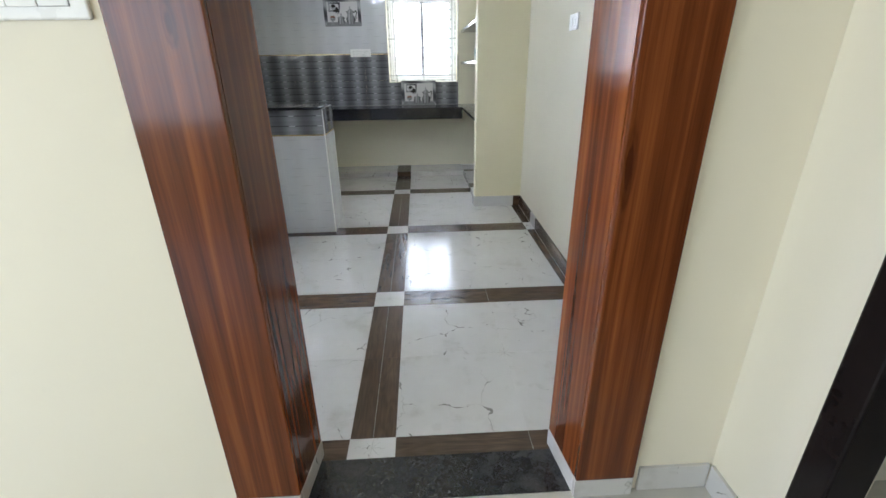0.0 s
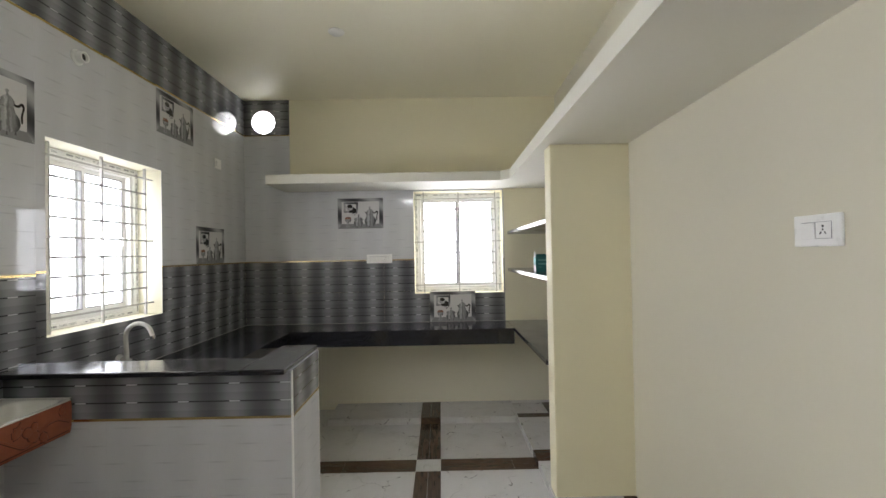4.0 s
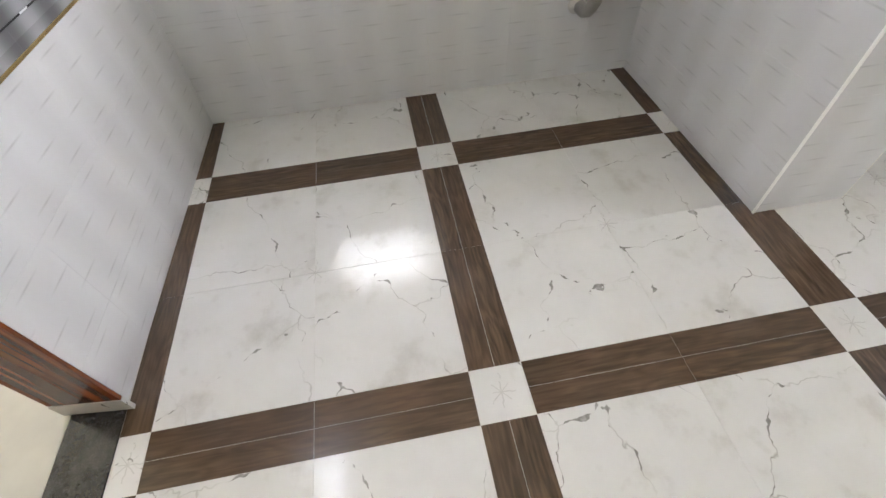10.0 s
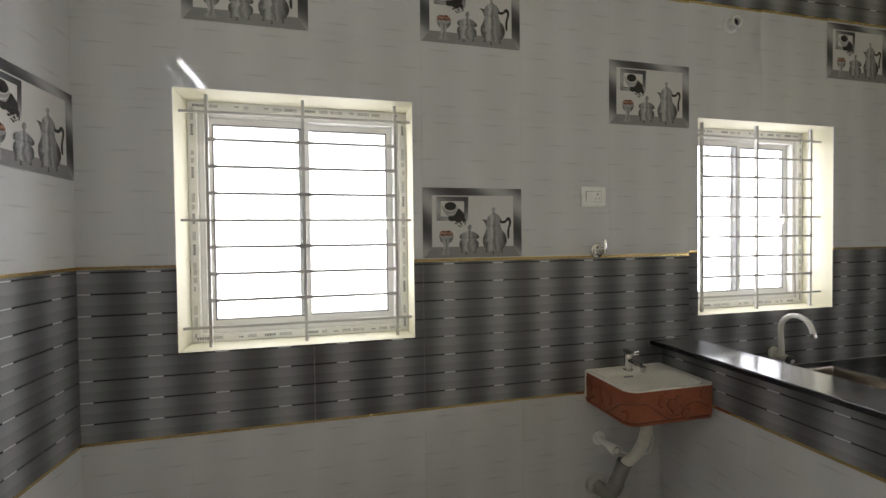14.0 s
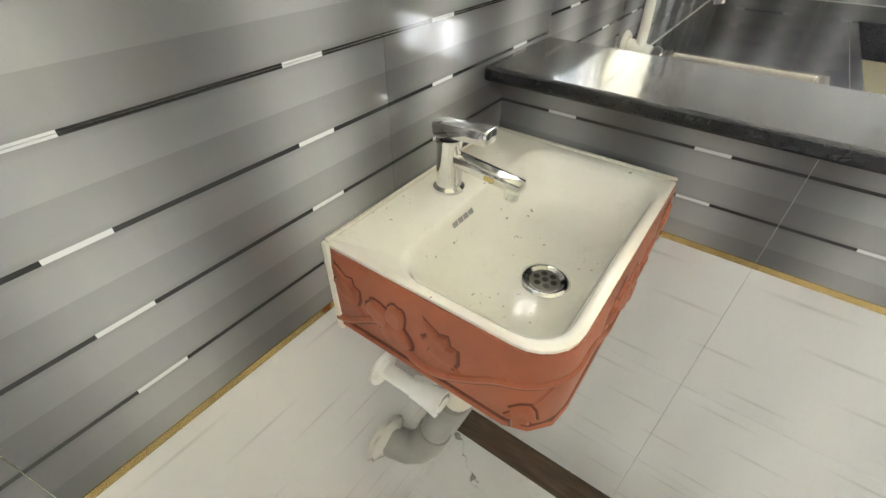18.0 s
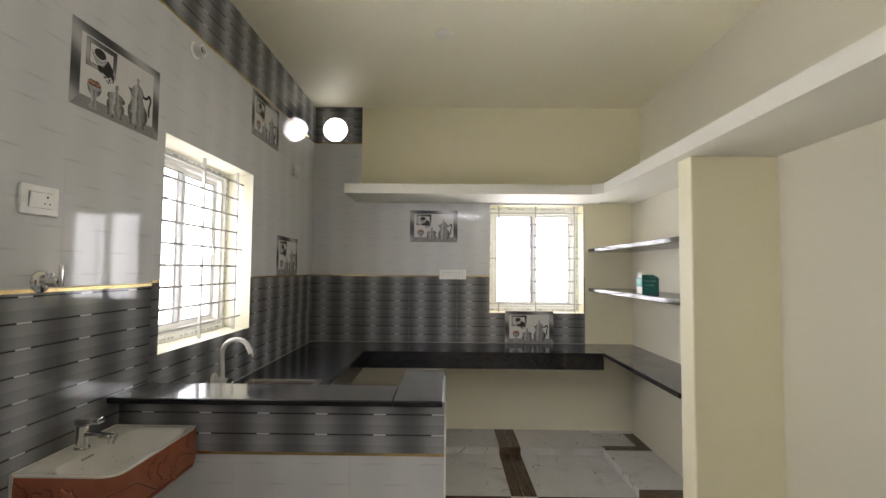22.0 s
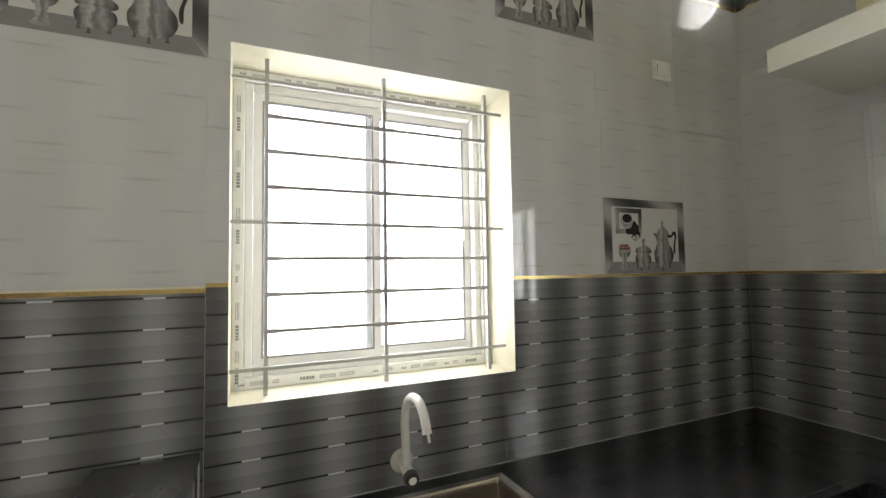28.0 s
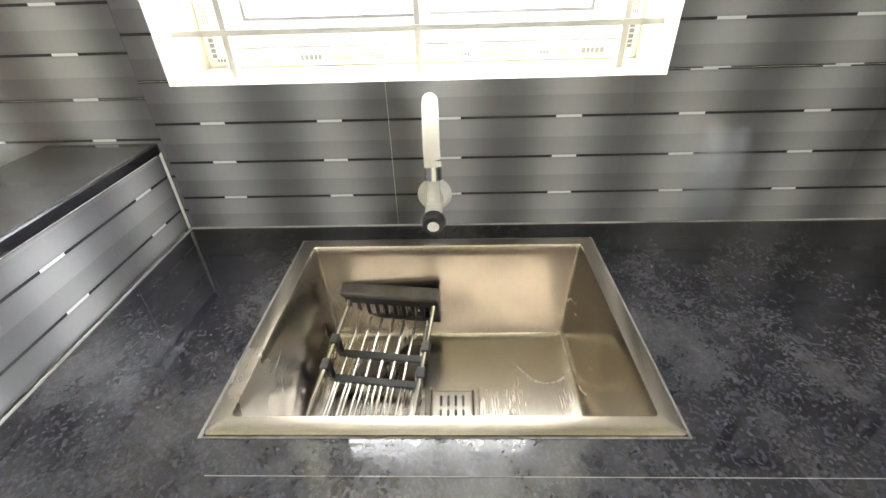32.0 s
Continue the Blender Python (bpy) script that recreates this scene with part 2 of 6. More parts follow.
def plank_wood():
    n = Nodes("wood_look_floor_tile", 0.22, ior=1.5)
    c = n.coords()
    shift = n.node("ShaderNodeVectorMath", **{"Vector": c})
    shift.operation = "ADD"
    n.put(shift.inputs[1], n.node("ShaderNodeCombineXYZ", X=n.m("MULTIPLY", n.random(), 37.0)).outputs[0])
    g = n.mapped(shift.outputs[0], (2.2, 26.0, 10.0))
    grain = n.noise(g, 2.4, 5.0, 0.5, 0.8)
    fine = n.noise(n.mapped(shift.outputs[0], (3, 120, 40)), 3.0, 3.0)
    arch = n.noise(n.mapped(shift.outputs[0], (1.6, 9.0, 4.0)), 1.6, 2.0, 0.4)
    arch = n.m("MULTIPLY_ADD", n.m("SINE", n.m("MULTIPLY", arch, 60.0)), 0.07, 0.0)
    grain = n.m("ADD", grain, arch)
    col = n.ramp(n.m("ADD", n.m("MULTIPLY", grain, 0.82), n.m("MULTIPLY", fine, 0.18)),
                 (0.32, (0.028, 0.018, 0.011)), (0.5, (0.078, 0.049, 0.029)), (0.70, (0.140, 0.092, 0.055)))
    tone = n.mix(n.m("MULTIPLY", n.random(), 0.42), col, (0.066, 0.047, 0.032))
    n.color(n.mix(n.m("MULTIPLY", n.m("FRACT", n.m("MULTIPLY", n.random(), 7.3)), 0.35), tone, (0.098, 0.055, 0.032)))
    n.bump(grain, 0.06, 0.001)
    return n.mat


def veneer(name, dark, mid, light, rough=0.13, stretch=(9.0, 9.0, 0.55), knots=(), fine_share=0.28):
    """Straight-grained laminate; knots are (x, y, z, half width, half height)."""
    n = Nodes(name, rough, coat=0.05, ior=1.42)
    c = n.coords()
    x, y, z = n.xyz(c)
    near = None
    for kx, ky, kz, w, h in knots:
        dx, dy, dz = [n.m("MULTIPLY", n.m("SUBTRACT", a, b), 1.0 / s) for a, b, s in ((x, kx, w), (y, ky, w), (z, kz, h))]
        d = n.m("SQRT", n.m("ADD", n.m("ADD", n.m("MULTIPLY", dx, dx), n.m("MULTIPLY", dy, dy)), n.m("MULTIPLY", dz, dz)))
        near = d if near is None else n.m("MINIMUM", near, d)
    g = n.mapped(c, stretch)
    grain = n.noise(g, 2.2, 4.0, 0.5, 0.5)
    wide = n.noise(n.mapped(c, tuple(v * 0.22 for v in stretch)), 2.6, 2.0, 0.5, 0.3)
    rings = n.m("MULTIPLY_ADD", n.m("SINE", n.m("MULTIPLY", wide, 60.0)), 0.5, 0.5)
    grain = n.m("ADD", n.m("MULTIPLY", grain, 0.74), n.m("ADD", n.m("MULTIPLY", rings, 0.10), n.m("MULTIPLY", n.m("SUBTRACT", wide, 0.5), 0.5)))
    grain = n.m("ADD", grain, 0.08)
    fine = n.noise(n.mapped(c, tuple(v * 9 for v in stretch)), 2.0, 3.0)
    both = n.m("ADD", n.m("MULTIPLY", grain, 1.0 - fine_share), n.m("MULTIPLY", fine, fine_share))
    if near is not None:
        ragged = n.m("ADD", near, n.m("MULTIPLY", n.m("SUBTRACT", n.noise(n.mapped(c, (60.0, 60.0, 12.0)), 1.0, 3.0), 0.5), 0.9))
        halo = n.m("MAXIMUM", n.m("SUBTRACT", 1.6, ragged), 0.0)
        eddy = n.m("MULTIPLY", n.m("SINE", n.m("MULTIPLY", ragged, 9.0)), n.m("MULTIPLY", n.m("MINIMUM", halo, 1.0), 0.06))
        both = n.m("SUBTRACT", n.m("ADD", both, eddy), n.m("MULTIPLY", halo, 0.17))
    n.color(n.ramp(both, (0.32, dark), (0.5, mid), (0.68, light)))
    n.bump(n.noise(c, 11.0, 2.0), 0.05, 0.002)
    return n.mat


def granite(name, film, matt, grain=1.0):
    n = Nodes(name, 0.12, ior=1.55)
    c = n.coords()
    bent = n.mix(0.012, c, n.node("ShaderNodeTexNoise", Vector=c, Scale=60.0, Detail=3.0).outputs["Color"], "ADD")
    grains = n.node("ShaderNodeTexVoronoi", Vector=bent, Scale=290.0).outputs["Color"]
    pick = n.xyz(grains)[0]
    patch = n.noise(c, 34.0, 3.0, 0.6)
    base = n.ramp(n.m("ADD", n.m("MULTIPLY", pick, 0.66), n.m("MULTIPLY", patch, 0.34)), (0.34, (0.006, 0.006, 0.007)), (0.52, (0.006 + 0.007 * grain, 0.006 + 0.007 * grain, 0.008 + 0.009 * grain)), (0.66, (0.006 + 0.018 * grain, 0.006 + 0.018 * grain, 0.008 + 0.024 * grain)), (0.80, (0.006 + 0.036 * grain, 0.006 + 0.037 * grain, 0.008 + 0.048 * grain)))
    dust = n.noise(c, 5.0, 6.0, 0.7)
    face_up = n.m("MAXIMUM", n.xyz(n.t.nodes.new("ShaderNodeNewGeometry").outputs["Normal"])[2], 0.02)
    haze = n.m("MULTIPLY", n.m("MULTIPLY", n.m("MAXIMUM", n.m("SUBTRACT", dust, 0.46), 0.0), 0.9), face_up)
    haze = n.m("ADD", haze, n.m("MULTIPLY", n.m("MULTIPLY", film, n.m("MULTIPLY_ADD", n.noise(n.mapped(c, (3, 9, 3)), 2.0, 5.0, 0.6), 1.6, -0.2)), face_up))
    n.color(n.mix(haze, base, (0.20, 0.20, 0.195)))
    n.rough(n.m("MAXIMUM", n.m("MULTIPLY_ADD", n.m("SUBTRACT", dust, 0.42), 0.6, matt), 0.04))
    return n.mat


def brushed(name, color, rough, streak):
    """Brushed steel with water stains, dull lime scale and fine scratches."""
    n = Nodes(name, rough, 1.0)
    c = n.coords()
    lines = n.noise(n.mapped(c, streak), 30.0, 3.0)
    stain = n.noise(n.mapped(c, (1.0, 0.7, 0.8)), 5.0, 2.0, 0.45, 0.5)
    tide = n.m("ABSOLUTE", n.m("SUBTRACT", n.noise(n.mapped(c, (0.8, 0.5, 1.4)), 5.5, 2.0, 0.4), 0.52))
    mark = n.m("MULTIPLY", n.m("SUBTRACT", 1.0, n.m("MINIMUM", n.m("DIVIDE", tide, 0.012), 1.0)), 0.04)
    tone = n.ramp(stain, (0.30, tuple(v * 0.90 for v in color)), (0.70, tuple(min(1, v * 1.06) for v in color)))
    n.color(n.mix(mark, tone, (0.66, 0.64, 0.60)))
    n.rough(n.m("ADD", n.m("MULTIPLY", mark, 0.5), n.m("MULTIPLY_ADD", n.m("SUBTRACT", stain, 0.5), 0.22, n.m("MULTIPLY_ADD", n.m("SUBTRACT", lines, 0.5), 0.05, rough))))
    n.bump(n.noise(c, 9.0, 2.0), 0.05, 0.003)
    return n.mat


def glass():
    n = Nodes("window_glass", 0.0)
    n.color((0.62, 0.64, 0.65))
    n.p.inputs["Transmission Weight"].default_value = 1.0
    n.p.inputs["IOR"].default_value = 1.45
    return n.mat


def porcelain():
    """Cream glaze with scattered flecks of dried dirt."""
    n = Nodes("cream_porcelain", 0.08, coat=0.5)
    c = n.coords()
    glaze = n.ramp(n.noise(c, 8.0), (0.35, (0.875, 0.855, 0.79)), (0.65, (0.915, 0.895, 0.835)))
    spots = n.m("MULTIPLY", n.m("GREATER_THAN", n.noise(c, 95.0, 3.0, 0.6), 0.665), n.m("GREATER_THAN", n.noise(c, 13.0, 2.0), 0.57))
    film = n.m("MULTIPLY", n.m("MAXIMUM", n.m("SUBTRACT", n.noise(c, 22.0, 5.0, 0.7), 0.6), 0.0), 1.2)
    base = n.mix(film, glaze, (0.42, 0.40, 0.35))
    n.color(n.mix(n.m("MULTIPLY", spots, 0.7), base, (0.20, 0.18, 0.15)))
    n.rough(n.m("MULTIPLY_ADD", n.noise(c, 12.0, 4.0), 0.10, 0.05))
    return n.mat


TILE_DARK, TILE_LIGHT, MARBLE, PLANK, GRANITE, GLASS = tile_dark(), tile_light(), floor_marble(), plank_wood(), granite("black_granite", 0.0, 0.05, 0.6), glass()
DUSTY_GRANITE = granite("dusty_black_granite", 0.34, 0.10, 0.3)
GOLD = plain("gold_trim", (0.62, 0.46, 0.21), 0.26, 1.0, vary=0.15)
GROUT = plain("grout", (0.62, 0.61, 0.57), 0.9)
SEALANT = plain("old_sealant", (0.36, 0.35, 0.33), 0.6, vary=0.3)
JAMB_WOOD = veneer("glossy_red_brown_veneer", (0.070, 0.018, 0.006), (0.155, 0.042, 0.012), (0.275, 0.084, 0.022), 0.13, (15.0, 15.0, 0.36),
                   ((0.655, 1.20, 1.09, 0.012, 0.075), (-0.27, 1.20, 1.59, 0.016, 0.055), (-0.31, 1.20, 1.40, 0.010, 0.040)), 0.18)
DOOR_WOOD = veneer("red_brown_door_laminate", (0.062, 0.0125, 0.008), (0.098, 0.021, 0.0125), (0.130, 0.031, 0.018), 0.35, (0.8, 0.8, 13.0))
BLACK_PAINT = plain("black_door_frame_paint", (0.010, 0.008, 0.008), 0.22, vary=0.2, bump=0)
INLAY = plain("black_inlay", (0.014, 0.011, 0.010), 0.25, vary=0.2, bump=0)
for paint in (BLACK_PAINT, INLAY):
    paint.node_tree.nodes["Principled BSDF"].inputs["IOR"].default_value = 1.28
WHITE_INLAY = plain("white_inlay", (0.72, 0.74, 0.72), 0.25, vary=0.06, scale=12)
STEEL = brushed("brushed_steel", (0.54, 0.495, 0.43), 0.25, (1, 12, 1))
CHROME = plain("chrome", (0.80, 0.80, 0.80), 0.10, 1.0, vary=0.05, bump=0)
DARK_METAL = plain("dark_bronze", (0.055, 0.045, 0.035), 0.32, 0.9, vary=0.2)
PLASTIC = plain("white_plastic", (0.87, 0.87, 0.84), 0.28, vary=0.03)
UPVC = plain("white_upvc", (0.88, 0.88, 0.85), 0.3, vary=0.02)
FILM = plain("protective_film", (0.89, 0.89, 0.855), 0.4, vary=0.05)
FILM_INK = plain("film_print", (0.27, 0.275, 0.285), 0.5, vary=0.2)
TAP_PLASTIC = plain("tap_plastic", (0.66, 0.65, 0.60), 0.25, vary=0.05)
GRILL = plain("painted_grill_steel", (0.50, 0.49, 0.465), 0.45, vary=0.06)
PORCELAIN = porcelain()
TERRACOTTA = plain("terracotta", (0.37, 0.112, 0.055), 0.45, vary=0.16, scale=18)
# dark terracotta that paints the shade round the carved relief
TERRA_SHADE = plain("terracotta_shade", (0.13, 0.032, 0.017), 0.55, vary=0.2, scale=22)
BLACK_PLASTIC = plain("black_plastic", (0.02, 0.02, 0.021), 0.35, vary=0.2)
DUSTY_PLASTIC = plain("dusty_plastic", (0.105, 0.095, 0.082), 0.6, vary=0.35, scale=25)
DULL_STEEL = plain("dull_steel", (0.30, 0.29, 0.26), 0.38, 0.8, vary=0.2)
LIME = plain("lime_scale", (0.17, 0.165, 0.15), 0.7, vary=0.45, scale=60)
GREY_PIPE = plain("grey_pipe", (0.31, 0.305, 0.285), 0.5, vary=0.15, scale=14)
WHITE_PIPE = plain("white_pipe", (0.76, 0.74, 0.66), 0.3, vary=0.06)
TEAL = plain("teal_cardboard", (0.010, 0.125, 0.115), 0.5, vary=0.12)
TEAL_LIGHT = plain("light_teal_print", (0.06, 0.36, 0.33), 0.5, vary=0.08)
PALE_PRINT = plain("pale_teal_print", (0.13, 0.33, 0.31), 0.5, vary=0.5, scale=60)
LABEL_WHITE = plain("white_print", (0.75, 0.76, 0.74), 0.5, vary=0.05)
CEMENT = plain("hall_floor_stone", (0.55, 0.54, 0.50), 0.2, vary=0.1, scale=6)
GASKET = plain("grey_gasket", (0.30, 0.30, 0.31), 0.6, vary=0.1)
SOCKET_BLACK = plain("socket_hole", (0.02, 0.02, 0.02), 0.6)


def print_grey(value, warm=0.0, vary=0.18):
    return plain(f"print_grey", (value * (1 + warm), value, value * (1 - warm)), 0.12, vary=vary, scale=55, bump=0)


def border_print():
    n = Nodes("picture_border", 0.10)
    x, y, z = n.xyz(n.coords())
    wave = n.m("MULTIPLY_ADD", n.m("SINE", n.m("MULTIPLY_ADD", n.m("ADD", n.m("MULTIPLY", z, 1.6), x), 17.0, 1.0)), 0.5, 0.5)
    n.color(n.ramp(wave, (0.0, (0.062, 0.062, 0.066)), (0.5, (0.155, 0.155, 0.162)), (1.0, (0.43, 0.43, 0.43))))
    return n.mat


BORDER = border_print()
PANEL_PRINT, SHELF_PRINT, INK_PRINT, CUP_PRINT = print_grey(0.66, 0.02, 0.03), print_grey(0.26, 0.0, 0.06), print_grey(0.03, 0.1), print_grey(0.34)
CHASED_DARK = print_grey(0.11, 0.02)
FRUIT_LIGHT = plain("pale_fruit_print", (0.44, 0.26, 0.18), 0.12, vary=0.5, scale=120, bump=0)
FRUIT_PRINT = plain("red_fruit_print", (0.20, 0.085, 0.055), 0.12, vary=0.4, scale=120, bump=0)


def daylight():
    n = Nodes("bright_sky", 1.0)
    n.color((0.0, 0.0, 0.0))
    n.put(n.p.inputs["Emission Color"], (0.97, 0.985, 1.0, 1))
    n.put(n.p.inputs["Emission Strength"], 9.0)
    return n.mat


DAYLIGHT = daylight()
LIT_TUBE = Nodes("lit_tube", 0.4)
LIT_TUBE.color((0.9, 0.9, 0.9))
LIT_TUBE.put(LIT_TUBE.p.inputs["Emission Color"], (0.88, 0.95, 1.0, 1))
LIT_TUBE.put(LIT_TUBE.p.inputs["Emission Strength"], 22.0)
LIT_TUBE = LIT_TUBE.mat

# ---- mesh tools ----
def mesh_of(name, bm, material):
    me = bpy.data.meshes.new(name)
    bm.to_mesh(me)
    bm.free()
    for m in material if isinstance(material, (list, tuple)) else [material]:
        me.materials.append(m)
    return me


def part(name, bm, material, parent=None, label="", m=None, smooth=False):
    """Links a bmesh (or a shared mesh) as one mesh object under a thing or a part."""
    me = bm if isinstance(bm, bpy.types.Mesh) else mesh_of(name, bm, material)
    if smooth:
        me.shade_smooth()
        me.set_sharp_from_angle(angle=radians(40))
    ob = new(name, me)
    if parent is not None:
        ob.parent = parent
    if m is not None:
        ob.matrix_basis = m
    return tagged(ob, label)


def thing(name, label, category, m=None, group="", kind=""):
    ob = new(name)
    ob.empty_display_size = 0.05
    if m is not None:
        ob.matrix_basis = m
    return tagged(ob, label, category, group, kind)


def structure(name, bm, material, label, category):
    return tagged(part(name, bm, material), label, category, "", "structure")


def cells(bm, xs, ys, z0, z1, hole=lambda x, y: False, m=None):
    """A slab over the grid xs by ys between z0 and z1, without the cells whose middle lies in a hole."""
    xs, ys = sorted(set(xs)), sorted(set(ys))
    full = {(i, j) for i in range(len(xs) - 1) for j in range(len(ys) - 1) if not hole((xs[i] + xs[i + 1]) / 2, (ys[j] + ys[j + 1]) / 2)}
    made = {}

    def v(i, j, z):
        key = (i, j, z)
        if key not in made:
            p = Vector((xs[i], ys[j], z))
            made[key] = bm.verts.new(m @ p if m else p)
        return made[key]

    for i, j in full:
        a, b, c, d = (i, j), (i + 1, j), (i + 1, j + 1), (i, j + 1)
        bm.faces.new([v(*q, z1) for q in (a, b, c, d)])
        bm.faces.new([v(*q, z0) for q in (d, c, b, a)])
        for near, (p, q) in (((i, j - 1), (a, b)), ((i + 1, j), (b, c)), ((i, j + 1), (c, d)), ((i - 1, j), (d, a))):
            if near not in full:
                bm.faces.new([v(*p, z0), v(*q, z0), v(*q, z1), v(*p, z1)])
    return bm


# A wall drawn as (u, height) with its depth outwards: u to x, height to z, depth to y.
UPRIGHT = Matrix(((1, 0, 0, 0), (0, 0, -1, 0), (0, 1, 0, 0), (0, 0, 0, 1)))


def upright(bm, us, zs, d0, d1, holes=(), m=None):
    """A wall slab: u along x, z up, from depth d0 to d1 along +y, with rectangular holes (u0, u1, z0, z1)."""
    us, zs = list(us), list(zs)
    for a, b, c, d in holes:
        us += [q for q in (a, b) if min(us) < q < max(us)]
        zs += [q for q in (c, d) if min(zs) < q < max(zs)]
    inside = lambda u, z: any(a < u < b and c < z < d for a, b, c, d in holes)
    return cells(bm, us, zs, -d1, -d0, inside, (m or Matrix()) @ UPRIGHT)


def box(bm, x0, x1, y0, y1, z0, z1, bevel=0.0, segments=2, m=None):
    made = bmesh.ops.create_cube(bm, size=1.0)["verts"]
    for v in made:
        v.co = Vector((x0 + (v.co.x + 0.5) * (x1 - x0), y0 + (v.co.y + 0.5) * (y1 - y0), z0 + (v.co.z + 0.5) * (z1 - z0)))
    if bevel:
        edges = list({e for v in made for e in v.link_edges})
        made = bmesh.ops.bevel(bm, geom=edges, offset=bevel, segments=segments, affect="EDGES", profile=0.5)["verts"]
    if m is not None:
        for v in {v for v in made}:
            v.co = m @ v.co
    return bm


def cube(*args, **kw):
    return box(bmesh.new(), *args, **kw)


def rod(bm, a, b, r, n=12, r2=None):
    """A round bar from a to b."""
    a, b = Vector(a), Vector(b)
    way = b - a
    turn = way.to_track_quat("Z", "Y").to_matrix().to_4x4()
    bmesh.ops.create_cone(bm, cap_ends=True, segments=n, radius1=r, radius2=r if r2 is None else r2, depth=way.length,
                          matrix=Matrix.Translation((a + b) / 2) @ turn)
    return bm


def tube(bm, points, r, n=10, close=True):
    """A pipe through points, with a radius or one radius per point."""
    pts = [Vector(p) for p in points]
    radii = r if isinstance(r, (list, tuple)) else [r] * len(pts)
    side = None
    rings = []
    for k, p in enumerate(pts):
        way = (pts[min(k + 1, len(pts) - 1)] - pts[max(k - 1, 0)]).normalized()
        if side is None:
            side = way.orthogonal().normalized()
        side = (side - way * side.dot(way)).normalized()
        up = way.cross(side)
        rings.append([bm.verts.new(p + radii[k] * (math.cos(a) * side + math.sin(a) * up)) for a in (math.tau * q / n for q in range(n))])
    for one, two in zip(rings, rings[1:]):
        for q in range(n):
            bm.faces.new((one[q], one[(q + 1) % n], two[(q + 1) % n], two[q]))
    if close:
        bm.faces.new(rings[0][::-1])
        bm.faces.new(rings[-1])
    return bm


def arc(centre, radius, start, end, steps, u, v):
    """Points of an arc in the plane of u and v; degrees."""
    u, v, c = Vector(u), Vector(v), Vector(centre)
    return [c + radius * (math.cos(radians(start + (end - start) * k / steps)) * u + math.sin(radians(start + (end - start) * k / steps)) * v) for k in range(steps + 1)]


def lathe(bm, profile, n=24, m=None):
    """Turns (radius, height) pairs round the z axis."""
    m = m or Matrix()
    rings = [[bm.verts.new(m @ Vector((r * math.cos(math.tau * q / n), r * math.sin(math.tau * q / n), z))) for q in range(n)] for r, z in profile]
    for one, two in zip(rings, rings[1:]):
        for q in range(n):
            bm.faces.new((one[q], one[(q + 1) % n], two[(q + 1) % n], two[q]))
    bm.faces.new(rings[0][::-1])
    bm.faces.new(rings[-1])
    return bm


def sheet(bm, outline, depth, thick=0.0004):
    """A thin flat shape in the plane of x and z, its face at y = -depth."""
    front = [bm.verts.new((x, -depth, z)) for x, z in outline]
    back = [bm.verts.new((x, -depth + thick, z)) for x, z in outline]
    face = bm.faces.new(front)
    bm.faces.new(back[::-1])
    k = len(front)
    for q in range(k):
        bm.faces.new((front[(q + 1) % k], front[q], back[q], back[(q + 1) % k]))
    bmesh.ops.recalc_face_normals(bm, faces=bm.faces[:])
    return bm

# ---- the room: large structure ----
XL, XR, YN, YB = -1.80, 1.160, 1.410, 6.13
CEIL, SOFFIT, LOFT = 3.002, 2.115, 2.194
HALL_Y = 1.225
PIER_X, PIER_Y = 0.703, 4.425
JAMB_L, JAMB_R = -0.238, 0.638
# the east wall runs a little askew
ASKEW = pose(XR, 4.485, 0, 0, 0, -1.2) @ pose(-XR, -4.485, 0)
M_WEST, M_NORTH, M_EAST = pose(XL, 0, 0, 0, 0, 90), pose(0, YB, 0), ASKEW @ pose(XR, 0, 0, 0, 0, -90)
# so does the tiled face of the south wall
M_SOUTH = pose(-1.0, 1.414, 0, 0, 0, 178.7) @ pose(-1.0, 0, 0)
WIN_WEST = [(1.739, 2.608, WIN_Z0 - 0.017, WIN_Z1), (4.005, 4.872, WIN_Z0 - 0.001, WIN_Z1 + 0.015)]
WIN_NORTH = (-0.183, 0.671, 1.118, 2.100)
VENT = (-1.615, 2.791, 0.114)
T = 0.0022

wall_west = structure("wall_west", upright(bmesh.new(), (HALL_Y, 6.37), (-0.1, CEIL), T, 0.24, WIN_WEST, M_WEST), REVEAL_PAINT,
                      "kitchen wall clad in glossy grey printed tiles with two windows", "wall")
wall_north = structure("wall_north", upright(bmesh.new(), (XL - T, 1.40), (0.80, CEIL), T, 0.24,
                       [WIN_NORTH, (VENT[0] - VENT[2], VENT[0] + VENT[2], VENT[1] - VENT[2], VENT[1] + VENT[2])], M_NORTH), CREAM,
                       "cream painted wall tiled in grey above a black counter", "wall")
structure("wall_under_counter", upright(bmesh.new(), (XL - T, 1.40), (-0.1, 0.80), 0.075, 0.24, (), M_NORTH), CREAM_LIFTED, "cream painted wall below the counter", "wall")
wall_south = structure("wall_south", upright(bmesh.new(), (-1.30, 4.60), (-0.1, CEIL), 0.03, YN - HALL_Y, [(-JAMB_R - 0.014, -JAMB_L + 0.014, -0.2, SOFFIT)], pose(0, YN, 0, 0, 0, 180)), HALL_PAINT,
                       "wall with a cased doorway, tiled grey beside it", "wall")
DOOR_Y0, DOOR_Y1 = 1.675, 2.765
structure("wall_east", upright(bmesh.new(), (-6.37, -YN + T), (-0.1, CEIL), 0.0, 0.25, [(-DOOR_Y1, -DOOR_Y0, -0.2, SOFFIT)], M_EAST), CREAM_DULLED,
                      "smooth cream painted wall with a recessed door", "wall")
